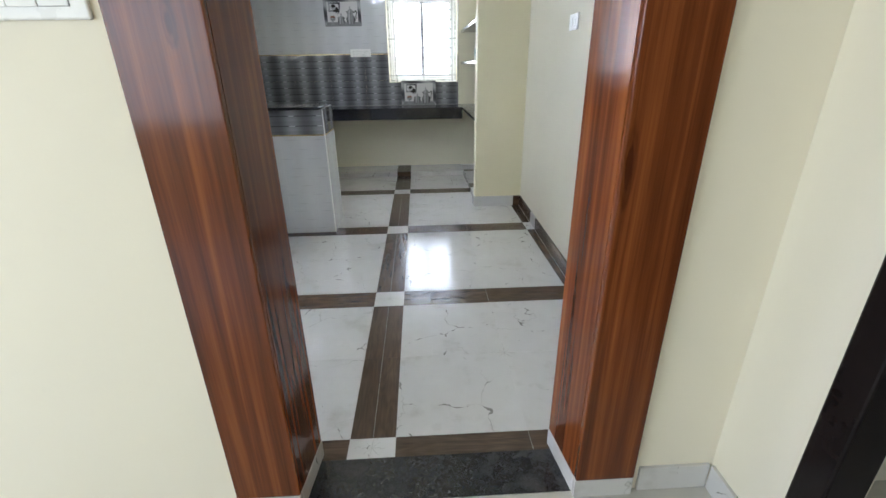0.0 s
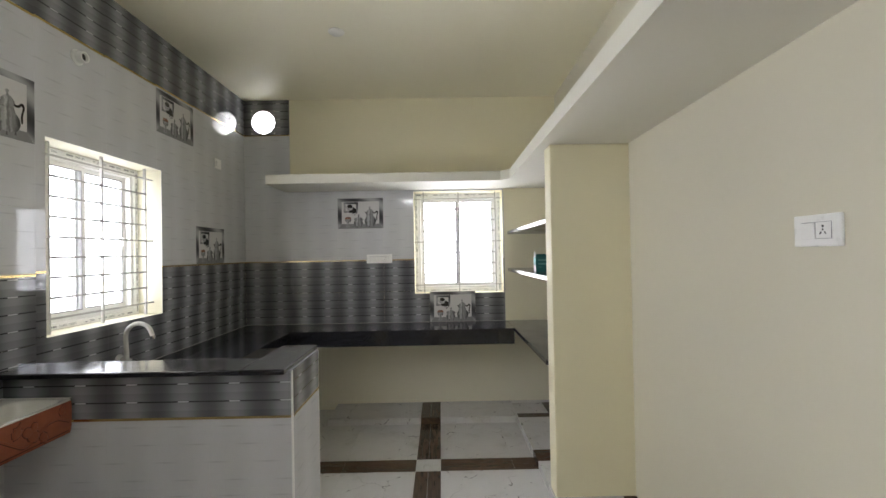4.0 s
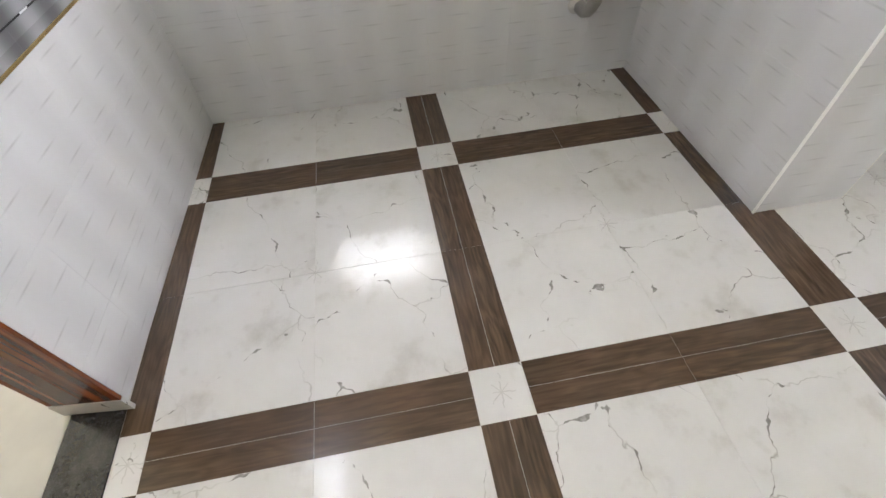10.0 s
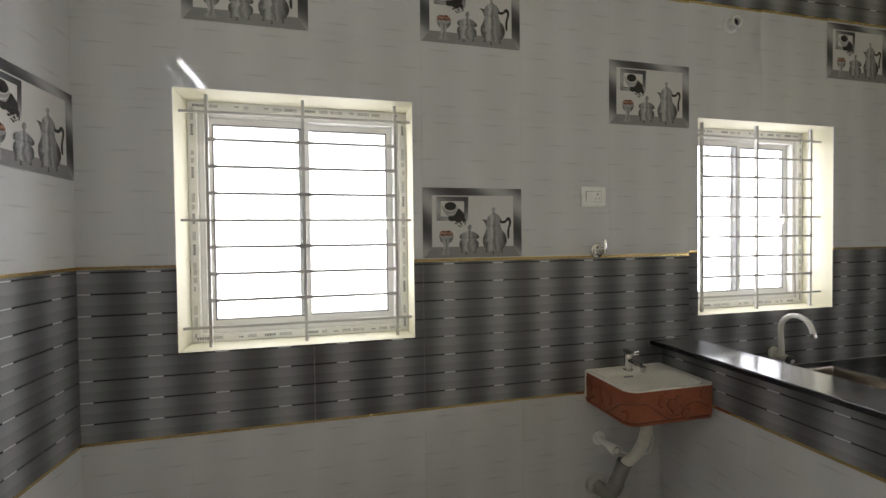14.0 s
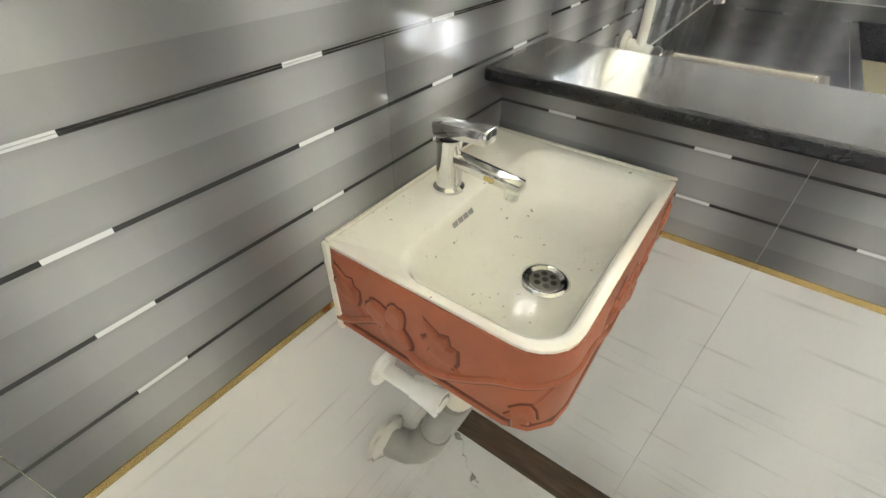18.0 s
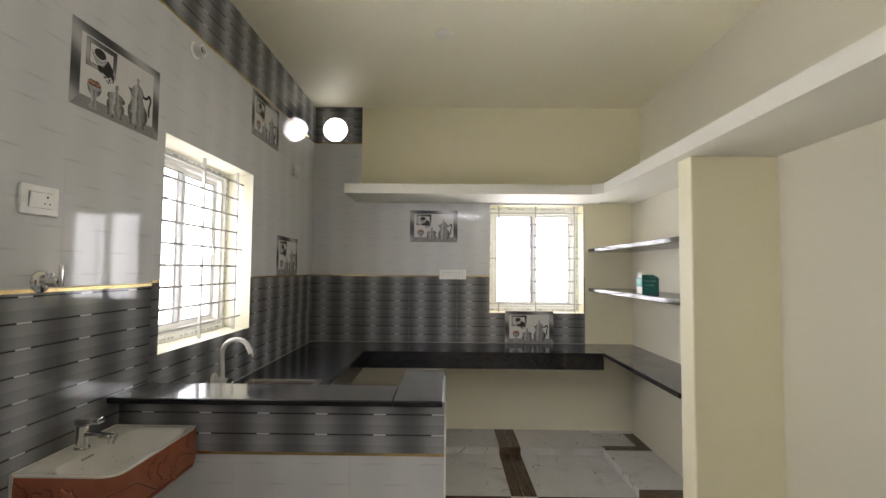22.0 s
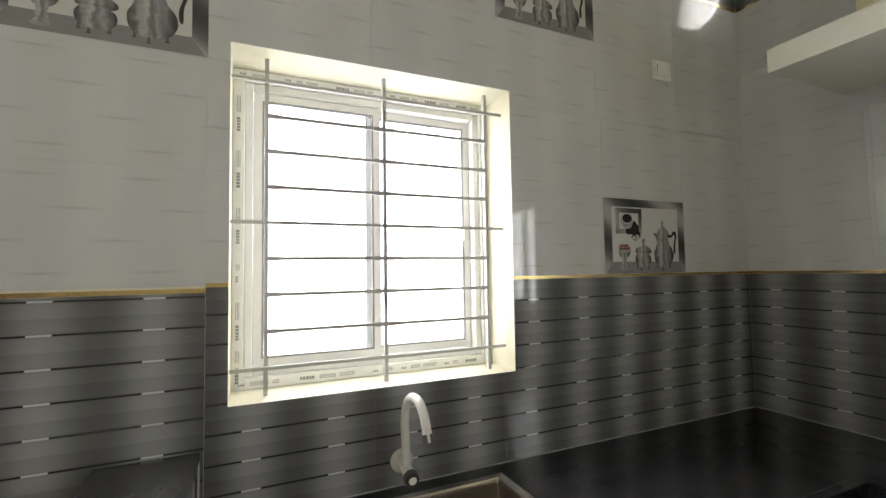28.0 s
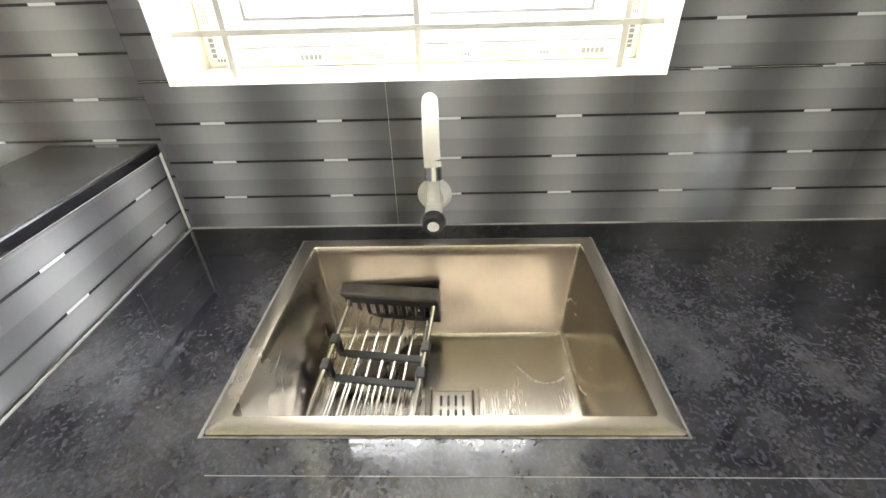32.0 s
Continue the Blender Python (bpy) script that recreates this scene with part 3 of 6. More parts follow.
structure("wall_behind_door", cube(XR + 0.25, XR + 0.30, 1.3, 3.2, 0, 2.4), CREAM, "plain cream wall closing the space behind the door", "wall")
structure("wall_niche", cube(1.105, XR + 0.05, 4.556, YB + T - 0.001, 0, SOFFIT), CREAM_DULLED, "cream painted back wall of the shelf niche", "wall")
structure("pillar", cube(PIER_X, XR + 0.05, PIER_Y, 4.556, 0, SOFFIT, bevel=0.008, segments=3), CREAM, "cream painted pier beside the shelf niche", "pillar")
structure("ceiling", cube(-4.7, 3.0, -3.4, 6.37, CEIL, CEIL + 0.12), CEILING_PAINT, "plain pale painted ceiling", "ceiling")


def loft_edge(y):
    """The loft's free edge leans towards the room in the north."""
    return 0.615 + 0.043 * (y - 1.42) / 4.2


def loft_slab():
    bm = bmesh.new()
    cells(bm, (-1.405, 0.65, XR + 0.12), (YN - 0.028, 5.635, YB + T - 0.002), SOFFIT, LOFT, lambda x, y: x < 0.65 and y < 5.635)
    for v in bm.verts:
        if abs(v.co.x - 0.65) < 0.001:
            v.co.x = loft_edge(v.co.y)
    return bm


loft = structure("loft_slab", loft_slab(), WHITE_PAINT, "thin pale painted concrete loft slab along two walls", "loft")
loft_chamfer = bmesh.new()
for z in (SOFFIT, LOFT):
    [loft_chamfer.verts.new((x, y, z)) for x, y in ((0.657, 5.636), (0.590, 5.636), (0.656, 5.555))]
loft_chamfer.verts.ensure_lookup_table()
for f in ((0, 2, 1), (3, 4, 5), (0, 1, 4, 3), (1, 2, 5, 4), (2, 0, 3, 5)):
    loft_chamfer.faces.new([loft_chamfer.verts[k] for k in f])
part("corner_fillet", loft_chamfer, WHITE_PAINT, loft)

# the hall that the walk starts in
structure("wall_hall_east", upright(bmesh.new(), (-HALL_Y + 0.001, 3.4), (-0.1, CEIL), 0.0, 0.2, [(-0.955, 0.0, -0.2, 2.08)], pose(1.10, 0, 0, 0, 0, -90)), HALL_PAINT,
          "cream painted hall wall with a dark door frame", "wall")
# unseen wall; its opening is added to let the west hall lamp in
structure("wall_hall_west", upright(bmesh.new(), (-3.2, HALL_Y), (-0.1, CEIL), 0.0, 0.2, [(-2.6, 0.2, 0.75, 2.25)], pose(-4.4, 0, 0, 0, 0, 90)), HALL_PAINT, "cream hall wall with a wide window opening", "wall")
structure("wall_hall_south", upright(bmesh.new(), (-4.4, 1.10), (-0.1, CEIL), 0.0, 0.2, [(-4.2, -2.0, 0.75, 2.25)], pose(0, -3.1, 0, 0, 0, 0) @ pose(0, -0.2, 0)), HALL_PAINT,
          "cream hall wall with a wide window opening", "wall")
structure("floor_hall", cube(-4.4, 1.10, -3.1, HALL_Y, -0.1, 0.0), CEMENT, "pale stone hall floor", "floor")
structure("floor_side_room", cube(1.101, 2.90, -0.75, 1.20, -0.1, -0.001), CEMENT, "pale stone floor of the side room", "floor")
structure("wall_side_room_east", cube(2.90, 3.0, -0.85, 1.30, -0.1, CEIL), HALL_PAINT, "plain cream wall of the side room", "wall")
structure("wall_side_room_south", cube(1.30, 2.90, -0.85, -0.75, -0.1, CEIL), HALL_PAINT, "plain cream wall of the side room", "wall")
structure("wall_side_room_north", cube(1.301, 2.90, 1.20, 1.30, -0.1, CEIL), HALL_PAINT, "plain cream wall of the side room", "wall")


# ---- wall tiles ----
TW, TH = 0.4355, 0.2940
GAP = 0.0003
COURSES = [(-0.070, 0.224, "light"), (0.224, 0.518, "light"), (0.518, 0.812, "light"), (0.813, 1.115, "dark"), (1.115, 1.427, "dark"),
           (1.437, 1.731, "light"), (1.731, 2.025, "light"), (2.025, 2.319, "light"), (2.319, 2.613, "light"), (2.624, 2.926, "dark"), (2.926, 3.228, "dark")]
FAR_COURSES = [(-0.070, 0.224, "light"), (0.224, 0.518, "light"), (0.518, 0.812, "light"), (0.841, 1.143, "dark"), (1.143, 1.440, "dark"),
               (1.451, 1.751, "light"), (1.751, 2.050, "light"), (2.050, 2.351, "light"), (2.351, 2.656, "light"), (2.667, 2.969, "dark"), (2.969, 3.27, "dark")]


def rising(y):
    """The courses of the west wall, which climb a little towards the north above the second row of dark tiles."""
    f = min(max((y - 2.2) / 3.7, 0.0), 1.0)
    low = FAR_COURSES if y > 3.95 else COURSES
    return low[:5] + [(p[0] + f * (q[0] - p[0]), p[1] + f * (q[1] - p[1]), p[2]) for p, q in zip(COURSES[5:], FAR_COURSES[5:])]


TILE_MAT = {"light": TILE_LIGHT, "dark": TILE_DARK}
tile_cache = {}


def lay_tile(parent, m, u, z, kind, u0, u1, z0, z1, holes=()):
    """One tile with its own corner at (u, z), cut to u0..u1 and z0..z1 and round holes."""
    near = [h for h in holes if h[0] < u1 and h[1] > u0 and h[2] < z1 and h[3] > z0]
    key = (kind, round(u0 - u, 4), round(u1 - u, 4), round(z0 - z, 4), round(z1 - z, 4)) if not near else None
    me = tile_cache.get(key)
    if me is None:
        bm = upright(bmesh.new(), (u0 - u + GAP, u1 - u - GAP), (z0 - z + GAP, z1 - z - GAP), 0.0, T, [(a - u, b - u, c - z, d - z) for a, b, c, d in near])
        if not bm.faces:
            bm.free()
            return None
        me = mesh_of("tile", bm, TILE_MAT[kind])
        if key:
            tile_cache[key] = me
    return part("tile", me, None, parent, "", m @ pose(u, 0, z))


def lay_liner(parent, m, u0, u1, z, holes=()):
    """A thin gold trim strip between two courses, cut round the holes."""
    bm = upright(bmesh.new(), (u0, u1), (z, z + 0.0105), -0.0015, T, holes)
    if bm.faces:
        return part("gold_trim_strip", bm, GOLD, parent, "thin shiny gold trim strip", m)
    bm.free()


def clad(parent, m, first, u0, u1, z0, z1, holes=(), pictures=(), liners=True, courses=COURSES, shift=lambda k, row: 0.0):
    """Tiles a wall from u0 to u1 and z0 to z1; joints run from u = first in steps of a tile. courses: a list, or a function of u."""
    made = {}
    k0 = math.floor((u0 - first) / TW + 1e-4)
    k1 = math.ceil((u1 - first) / TW - 1e-4)
    for k in range(k0, k1):
        here = courses(first + (k + 0.5) * TW) if callable(courses) else courses
        for row, (c0, c1, kind) in enumerate(here):
            a, b = max(c0, z0), min(c1, z1)
            if b - a < 0.004:
                continue
            u = first + k * TW + shift(k, row)
            left, right = max(u, u0), min(u + TW, u1)
            if right - left < 0.004:
                continue
            made[(k, row)] = lay_tile(parent, m, u, c0, "light" if (k, row) in pictures else kind, left, right, a, b, holes)
        for low, high in ((2, 3), (4, 5), (8, 9)) if liners and callable(courses) else ():
            z = here[low][1] + 0.0002
            if z0 <= z <= z1 and here[high][0] - z < 0.02:
                lay_liner(parent, m, max(first + k * TW, u0), min(first + (k + 1) * TW, u1), z, holes)
    if liners and not callable(courses):
        for z in (0.8122, 1.4262, 2.6132):
            if z0 <= z <= z1:
                lay_liner(parent, m, u0, u1, z, holes)
    return made


# joints on the west wall count back from the north corner
W_FIRST = YB - 10 * TW
west_pics = {(0, 8): 1, (2, 8): 1, (4, 7): 1, (2, 5): 1, (7, 8): 1, (8, 5): 1}
west_tiles = clad(wall_west, M_WEST, W_FIRST, YN, YB, 0.0, CEIL, WIN_WEST, west_pics, True, rising, lambda k, row: 0.020 if k >= 7 and row in (4, 5, 6) else 0.0)
# u runs along -x on the south wall
S_FIRST = 1.80 - 4 * TW
south_pics = {(3, 6): 1, (1, 6): 1, (2, 8): 1}
south_tiles = clad(wall_south, M_SOUTH, S_FIRST, -JAMB_L + 0.014, 1.799, 0.0, CEIL, (), south_pics)
north_pics = {(2, 6): 1, (4, 3): 1}
vent_hole = (VENT[0] - VENT[2], VENT[0] + VENT[2], VENT[1] - VENT[2], VENT[1] + VENT[2])
north_tiles = clad(wall_north, M_NORTH, XL, XL, XL + TW, 0.845, CEIL, [vent_hole], {}, False, FAR_COURSES)
north_tiles.update(clad(wall_north, M_NORTH, XL + 0.017, XL + TW, 0.682, 0.845, SOFFIT, [WIN_NORTH], north_pics, False, FAR_COURSES))
lay_liner(wall_north, M_NORTH, XL, 0.682, 1.4402, [WIN_NORTH])
lay_liner(wall_north, M_NORTH, XL, XL + TW, 2.6562)


def vent_plate():
    """The square of tile round the round vent hole, with the sleeve behind it."""
    bm = bmesh.new()
    n, r, h = 48, VENT[2] - 0.004, VENT[2]
    ring, square, back = [], [], []
    for q in range(n):
        a = math.tau * (q + 0.5) / n
        c, s = math.cos(a), math.sin(a)
        far = h / max(abs(c), abs(s))
        ring.append(bm.verts.new((r * c, 0, r * s)))
        square.append(bm.verts.new((far * c, 0, far * s)))
        back.append(bm.verts.new((r * c, 0.235, r * s)))
    for q in range(n):
        w = (q + 1) % n
        bm.faces.new((square[q], square[w], ring[w], ring[q]))
        bm.faces.new((ring[q], ring[w], back[w], back[q]))
    return bm


vent_ob = part("vent_surround", vent_plate(), [TILE_DARK, UPVC], wall_north, "dark tile cut round an open vent hole", pose(VENT[0], YB, VENT[1]))
for poly in vent_ob.data.polygons:
    poly.material_index = 1 if abs(poly.normal.y) < 0.5 else 0
structure("backdrop", cube(VENT[0] - 0.9, VENT[0] + 0.5, 6.75, 6.76, VENT[1] - 0.6, VENT[1] + 1.1), DAYLIGHT, "bright sky seen through the round vent", "sky")


# ---- printed picture tiles ----
def scaled(points):
    return [(x * TW, z * TH) for x, z in points]


def oval(cx, cz, rx, rz, n=20, tilt=0.0):
    c, s = math.cos(radians(tilt)), math.sin(radians(tilt))
    pts = [(rx * math.cos(math.tau * q / n), rz * math.sin(math.tau * q / n)) for q in range(n)]
    return [(cx + x * c - z * s, cz + x * s + z * c) for x, z in pts]


def rounded_line(points, steps=4):
    """A closed smooth outline through the points."""
    k, out = len(points), []
    for i in range(k):
        a, b, c, d = (points[(i + q) % k] for q in (-1, 0, 1, 2))
        for q in range(steps):
            t = q / steps
            out.append(tuple(0.5 * (2 * b[n] + (c[n] - a[n]) * t + (2 * a[n] - 5 * b[n] + 4 * c[n] - d[n]) * t * t + (3 * b[n] - a[n] - 3 * c[n] + d[n]) * t ** 3) for n in range(2)))
    return out


def silver(cx, half, waist, flutes):
    """Print of a chased silver vessel: soft lit and dark bands that bulge about its axis, flutes and grey chasing."""
    n = Nodes("silver_print", 0.10)
    c = n.coords()
    x, y, z = n.xyz(c)
    wob = n.noise(n.mapped(c, (34, 34, 22)), 1.0, 4.0, 0.6)
    side = n.m("DIVIDE", n.m("SUBTRACT", x, cx * TW), 2 * half * TW)
    s = n.m("ADD", side, n.m("MULTIPLY_ADD", wob, 0.5, 0.25))
    tone = n.ramp(s, (0.0, 0.06), (0.12, 0.14), (0.26, 0.40), (0.40, 0.58), (0.52, 0.22), (0.66, 0.40), (0.86, 0.16), (1.0, 0.06))
    turn = n.m("ADD", n.m("MULTIPLY", side, flutes), n.m("ADD", n.m("MULTIPLY", wob, 9.0), n.m("MULTIPLY", z, 26.0)))
    flute = n.m("MULTIPLY_ADD", n.m("SINE", turn), 0.5, 0.5)
    chase = n.ramp(n.noise(n.mapped(c, (1.0, 1.0, 0.8)), 120.0, 4.0, 0.65, 1.8), (0.50, 0.0), (0.64, 0.8))
    near = n.m("SUBTRACT", 1.0, n.m("MINIMUM", n.m("DIVIDE", n.m("ABSOLUTE", n.m("SUBTRACT", z, n.m("MULTIPLY_ADD", wob, 0.008, waist * TH - 0.004))), 0.004), 1.0))
    ink = n.m("ADD", n.m("MULTIPLY", flute, 0.24), n.m("ADD", n.m("MULTIPLY", chase, 0.34), n.m("MULTIPLY", near, 0.35)))
    n.color(n.mix(n.m("MINIMUM", ink, 0.8), tone, (0.09, 0.09, 0.088)))
    return n.mat


GOBLET_INK, POT_INK, JUG_INK = silver(0.222, 0.070, 0.26, 30.0), silver(0.448, 0.10, 0.29, 26.0), silver(0.708, 0.12, 0.46, 34.0)
goblet = [(0.162, 0.33), (0.163, 0.285), (0.174, 0.238), (0.2, 0.203), (0.237, 0.198), (0.273, 0.228), (0.292, 0.277), (0.294, 0.332), (0.225, 0.312)]
goblet_rim = [(0.162, 0.332), (0.163, 0.296), (0.195, 0.276), (0.25, 0.274), (0.292, 0.295), (0.294, 0.332), (0.225, 0.312)]
goblet_stem = [(0.198, 0.2), (0.201, 0.169), (0.192, 0.144), (0.202, 0.115), (0.184, 0.083), (0.258, 0.078), (0.247, 0.111), (0.256, 0.142), (0.244, 0.169), (0.25, 0.2)]
fruit = [(0.165, 0.327), (0.169, 0.371), (0.193, 0.391), (0.223, 0.386), (0.254, 0.395), (0.282, 0.373), (0.293, 0.332), (0.225, 0.318)]
pot = [(0.376, 0.263), (0.356, 0.209), (0.365, 0.148), (0.403, 0.102), (0.454, 0.089), (0.52, 0.108), (0.551, 0.174), (0.543, 0.238), (0.508, 0.262), (0.425, 0.255)]
pot_lid = [(0.359, 0.293), (0.367, 0.335), (0.415, 0.371), (0.457, 0.384), (0.514, 0.363), (0.552, 0.319), (0.55, 0.28), (0.498, 0.256), (0.415, 0.255), (0.372, 0.272)]
pot_knob = [(0.445, 0.378), (0.452, 0.4), (0.44, 0.427), (0.454, 0.471), (0.475, 0.472), (0.484, 0.432), (0.47, 0.405), (0.478, 0.378)]
jug = [(0.629, 0.545), (0.585, 0.548), (0.612, 0.511), (0.63, 0.433), (0.618, 0.354), (0.594, 0.282), (0.601, 0.18), (0.642, 0.111), (0.727, 0.094), (0.801, 0.123), (0.842, 0.22), (0.834, 0.32), (0.789, 0.411), (0.774, 0.5), (0.78, 0.555)]
jug_lid = [(0.641, 0.551), (0.657, 0.6), (0.688, 0.632), (0.73, 0.637), (0.765, 0.599), (0.779, 0.557), (0.709, 0.543)]
jug_knob = [(0.692, 0.632), (0.698, 0.66), (0.679, 0.694), (0.698, 0.723), (0.723, 0.713), (0.716, 0.665), (0.722, 0.636)]
jug_handle = [(0.777, 0.531), (0.819, 0.531), (0.848, 0.578), (0.878, 0.57), (0.891, 0.506), (0.872, 0.399), (0.869, 0.273), (0.85, 0.281), (0.847, 0.38), (0.867, 0.491), (0.856, 0.533), (0.824, 0.496), (0.779, 0.497)]
cup = [(0.211, 0.727), (0.219, 0.665), (0.245, 0.626), (0.298, 0.632), (0.332, 0.681), (0.332, 0.747), (0.27, 0.68)]
saucer = [(0.184, 0.735), (0.205, 0.663), (0.24, 0.602), (0.297, 0.596), (0.343, 0.663), (0.353, 0.711), (0.342, 0.704), (0.328, 0.659), (0.288, 0.617), (0.245, 0.621), (0.212, 0.682), (0.195, 0.737)]
beans = [(0.251, 0.59), (0.273, 0.598), (0.307, 0.606), (0.333, 0.665), (0.351, 0.706), (0.377, 0.677), (0.405, 0.638), (0.411, 0.573), (0.424, 0.548), (0.403, 0.513), (0.382, 0.528), (0.366, 0.504), (0.346, 0.532), (0.326, 0.521), (0.301, 0.529), (0.277, 0.521), (0.25, 0.549)]
border = [(0.0, 0.004), (0.0, 0.996), (1.0, 0.996), (1.0, 0.004), (0.914, 0.162), (0.914, 0.892), (0.09, 0.886), (0.088, 0.162)]
PRINTS = [
    ("backdrop_print", PANEL_PRINT, 0.0004, [[(0.02, 0.02), (0.98, 0.02), (0.98, 0.98), (0.02, 0.98)]]),
    ("shelf_print", SHELF_PRINT, 0.0008, [[(0.006, 0.007), (0.994, 0.007), (0.914, 0.162), (0.088, 0.162)]]),
    ("border_print", BORDER, 0.0009, [border]),
    ("small_frame_print", BORDER, 0.0008, [[(0.134, 0.533), (0.134, 0.871), (0.452, 0.872), (0.443, 0.529)]]),
    ("small_edge_print", INK_PRINT, 0.0010, [[(0.168, 0.582), (0.170, 0.818), (0.413, 0.813), (0.411, 0.571)]]),
    ("small_panel_print", PANEL_PRINT, 0.0012, [[(0.172, 0.589), (0.174, 0.812), (0.408, 0.807), (0.407, 0.578)]]),
    ("saucer_print", CUP_PRINT, 0.0013, [rounded_line(saucer)]),
    ("cup_print", CUP_PRINT, 0.0014, [rounded_line(cup)]),
    ("cup_rim_print", PANEL_PRINT, 0.0016, [oval(0.270, 0.728, 0.063, 0.068)]),
    ("coffee_print", INK_PRINT, 0.0020, [oval(0.270, 0.736, 0.058, 0.061)]),
    ("goblet_print", GOBLET_INK, 0.0013, [rounded_line(goblet, 3), rounded_line(goblet_stem, 3)]),
    ("goblet_rim_print", CUP_PRINT, 0.0014, [goblet_rim]),
    ("goblet_foot_print", CUP_PRINT, 0.0012, [oval(0.215, 0.066, 0.045, 0.023)]),
    ("pot_print", POT_INK, 0.0013, [rounded_line(pot)]),
    ("pot_lid_print", POT_INK, 0.0017, [rounded_line(pot_lid)]),
    ("pot_knob_print", POT_INK, 0.0015, [rounded_line(pot_knob)]),
    ("jug_print", JUG_INK, 0.0013, [rounded_line(jug)]),
    ("jug_lid_print", JUG_INK, 0.0017, [rounded_line(jug_lid)]),
    ("jug_knob_print", JUG_INK, 0.0015, [rounded_line(jug_knob)]),
    ("handle_print", INK_PRINT, 0.0015, [rounded_line(jug_handle)]),
]
for name, feet in (("pot_feet_print", ((0.377, 0.088), (0.423, 0.058), (0.516, 0.080))), ("jug_feet_print", ((0.630, 0.088), (0.699, 0.055), (0.790, 0.084)))):
    shapes = []
    for x, z in feet:
        shapes += [oval(x, z - 0.004, 0.013, 0.010, 10), [(x - 0.005, z), (x - 0.007, z + 0.05), (x + 0.009, z + 0.05), (x + 0.006, z)]]
    PRINTS.append((name, CHASED_DARK, 0.0012, shapes))
rng = random.Random(12)
spilt = [rounded_line(beans, 3)]
for _ in range(46):
    u, v = rng.random(), rng.random() ** 1.3
    spilt.append(oval(0.318 + 0.104 * u, 0.548 - 0.105 * v * (1 - 0.6 * abs(u - 0.45)), rng.uniform(0.006, 0.009), rng.uniform(0.007, 0.011), 7, rng.uniform(0, 180)))
PRINTS.append(("beans_print", INK_PRINT, 0.0018, spilt))
PRINTS.append(("fruit_print", FRUIT_PRINT, 0.0015, [rounded_line(fruit, 3)]))
PRINTS.append(("fruit_piece_print", FRUIT_LIGHT, 0.0019, [oval(0.170 + 0.021 * k, 0.350 + 0.013 * (k % 2), 0.013, 0.017, 9, 40 * k) for k in range(6)]))


def print_sheets(shapes, depth):
    bm = bmesh.new()
    for k, outline in enumerate(shapes):
        sheet(bm, scaled(outline), depth + 0.000006 * k)
    return bm


print_meshes = [(name, mesh_of(name, print_sheets(shapes, depth), mat)) for name, mat, depth, shapes in PRINTS]
for tiles, pics in ((west_tiles, west_pics), (south_tiles, south_pics), (north_tiles, north_pics)):
    for spot in pics:
        tile = tiles[spot]
        tile.name = "picture_tile"
        tagged(tile, "picture tile printed with a silver coffee pot, bowl and cup")
        for name, me in print_meshes:
            part(name, me, None, tile)


# ---- floor ----
floor = structure("floor", cube(XL - 0.02, 1.22, HALL_Y + 0.002, YB + 0.09, -0.1, -0.0012), GROUT, "pale marble-look floor with a grid of dark wood-look strips", "floor")
COLS = [(-1.3350, -1.1590), (-0.1310, 0.0440), (1.0680, 1.160)]
ROWS_Y = [(1.402, 1.496), (2.496, 2.672), (3.7130, 3.8940), (4.9550, 5.1300)]
floor_cache = {}


def flat_piece(name, mat, x0, x1, y0, y1, z=0.0, turn=False, parent=None, thick=0.0012, at=None):
    """One floor piece; its grain runs along x, or along y when turned."""
    g = 0.0006 if name == "plank" else 0.0005
    w, d = (y1 - y0, x1 - x0) if turn else (x1 - x0, y1 - y0)
    ox, oy = at or (0, 0)
    key = (name, round(w, 4), round(d, 4), thick, ox, oy)
    me = floor_cache.get(key)
    if me is None:
        bm = cube(-w / 2 + g - ox * w / 2, w / 2 - g - ox * w / 2, -d / 2 + g - oy * d / 2, d / 2 - g - oy * d / 2, -thick, 0.0)
        me = floor_cache[key] = mesh_of(name, bm, mat)
    return part(name, me, None, parent or floor, "", pose((x0 + x1) / 2 + ox * w / 2, (y0 + y1) / 2 + oy * d / 2, z, 0, 0, 90 if turn else 0))


def plank_run(x0, x1, y0, y1, along_y, z=0.0, parent=None):
    """Two planks side by side, two in length; one where the strip is narrow."""
    across = (x0, x1) if along_y else (y0, y1)
    length = (y0, y1) if along_y else (x0, x1)
    mid = sum(across) / 2
    lanes = [(across[0], mid), (mid, across[1])] if across[1] - across[0] > 0.12 else [across]
    cut = sum(length) / 2
    pieces = [(length[0], cut), (cut, length[1])] if length[1] - length[0] > 0.6 else [length]
    for a, b in lanes:
        for c, d in pieces:
            flat_piece("plank", PLANK, *((a, b, c, d) if along_y else (c, d, a, b)), z, along_y, parent)


def marble_field(x0, x1, y0, y1):
    xs = [x0, (x0 + x1) / 2, x1] if x1 - x0 > 0.7 else [x0, x1]
    ys = [y0, (y0 + y1) / 2, y1] if y1 - y0 > 0.7 else [y0, y1]
    for a, b in zip(xs, xs[1:]):
        for c, d in zip(ys, ys[1:]):
            flat_piece("marble_tile", MARBLE, a, b, c, d, at=((1 if b < x1 else -1), (1 if d < y1 else -1)))


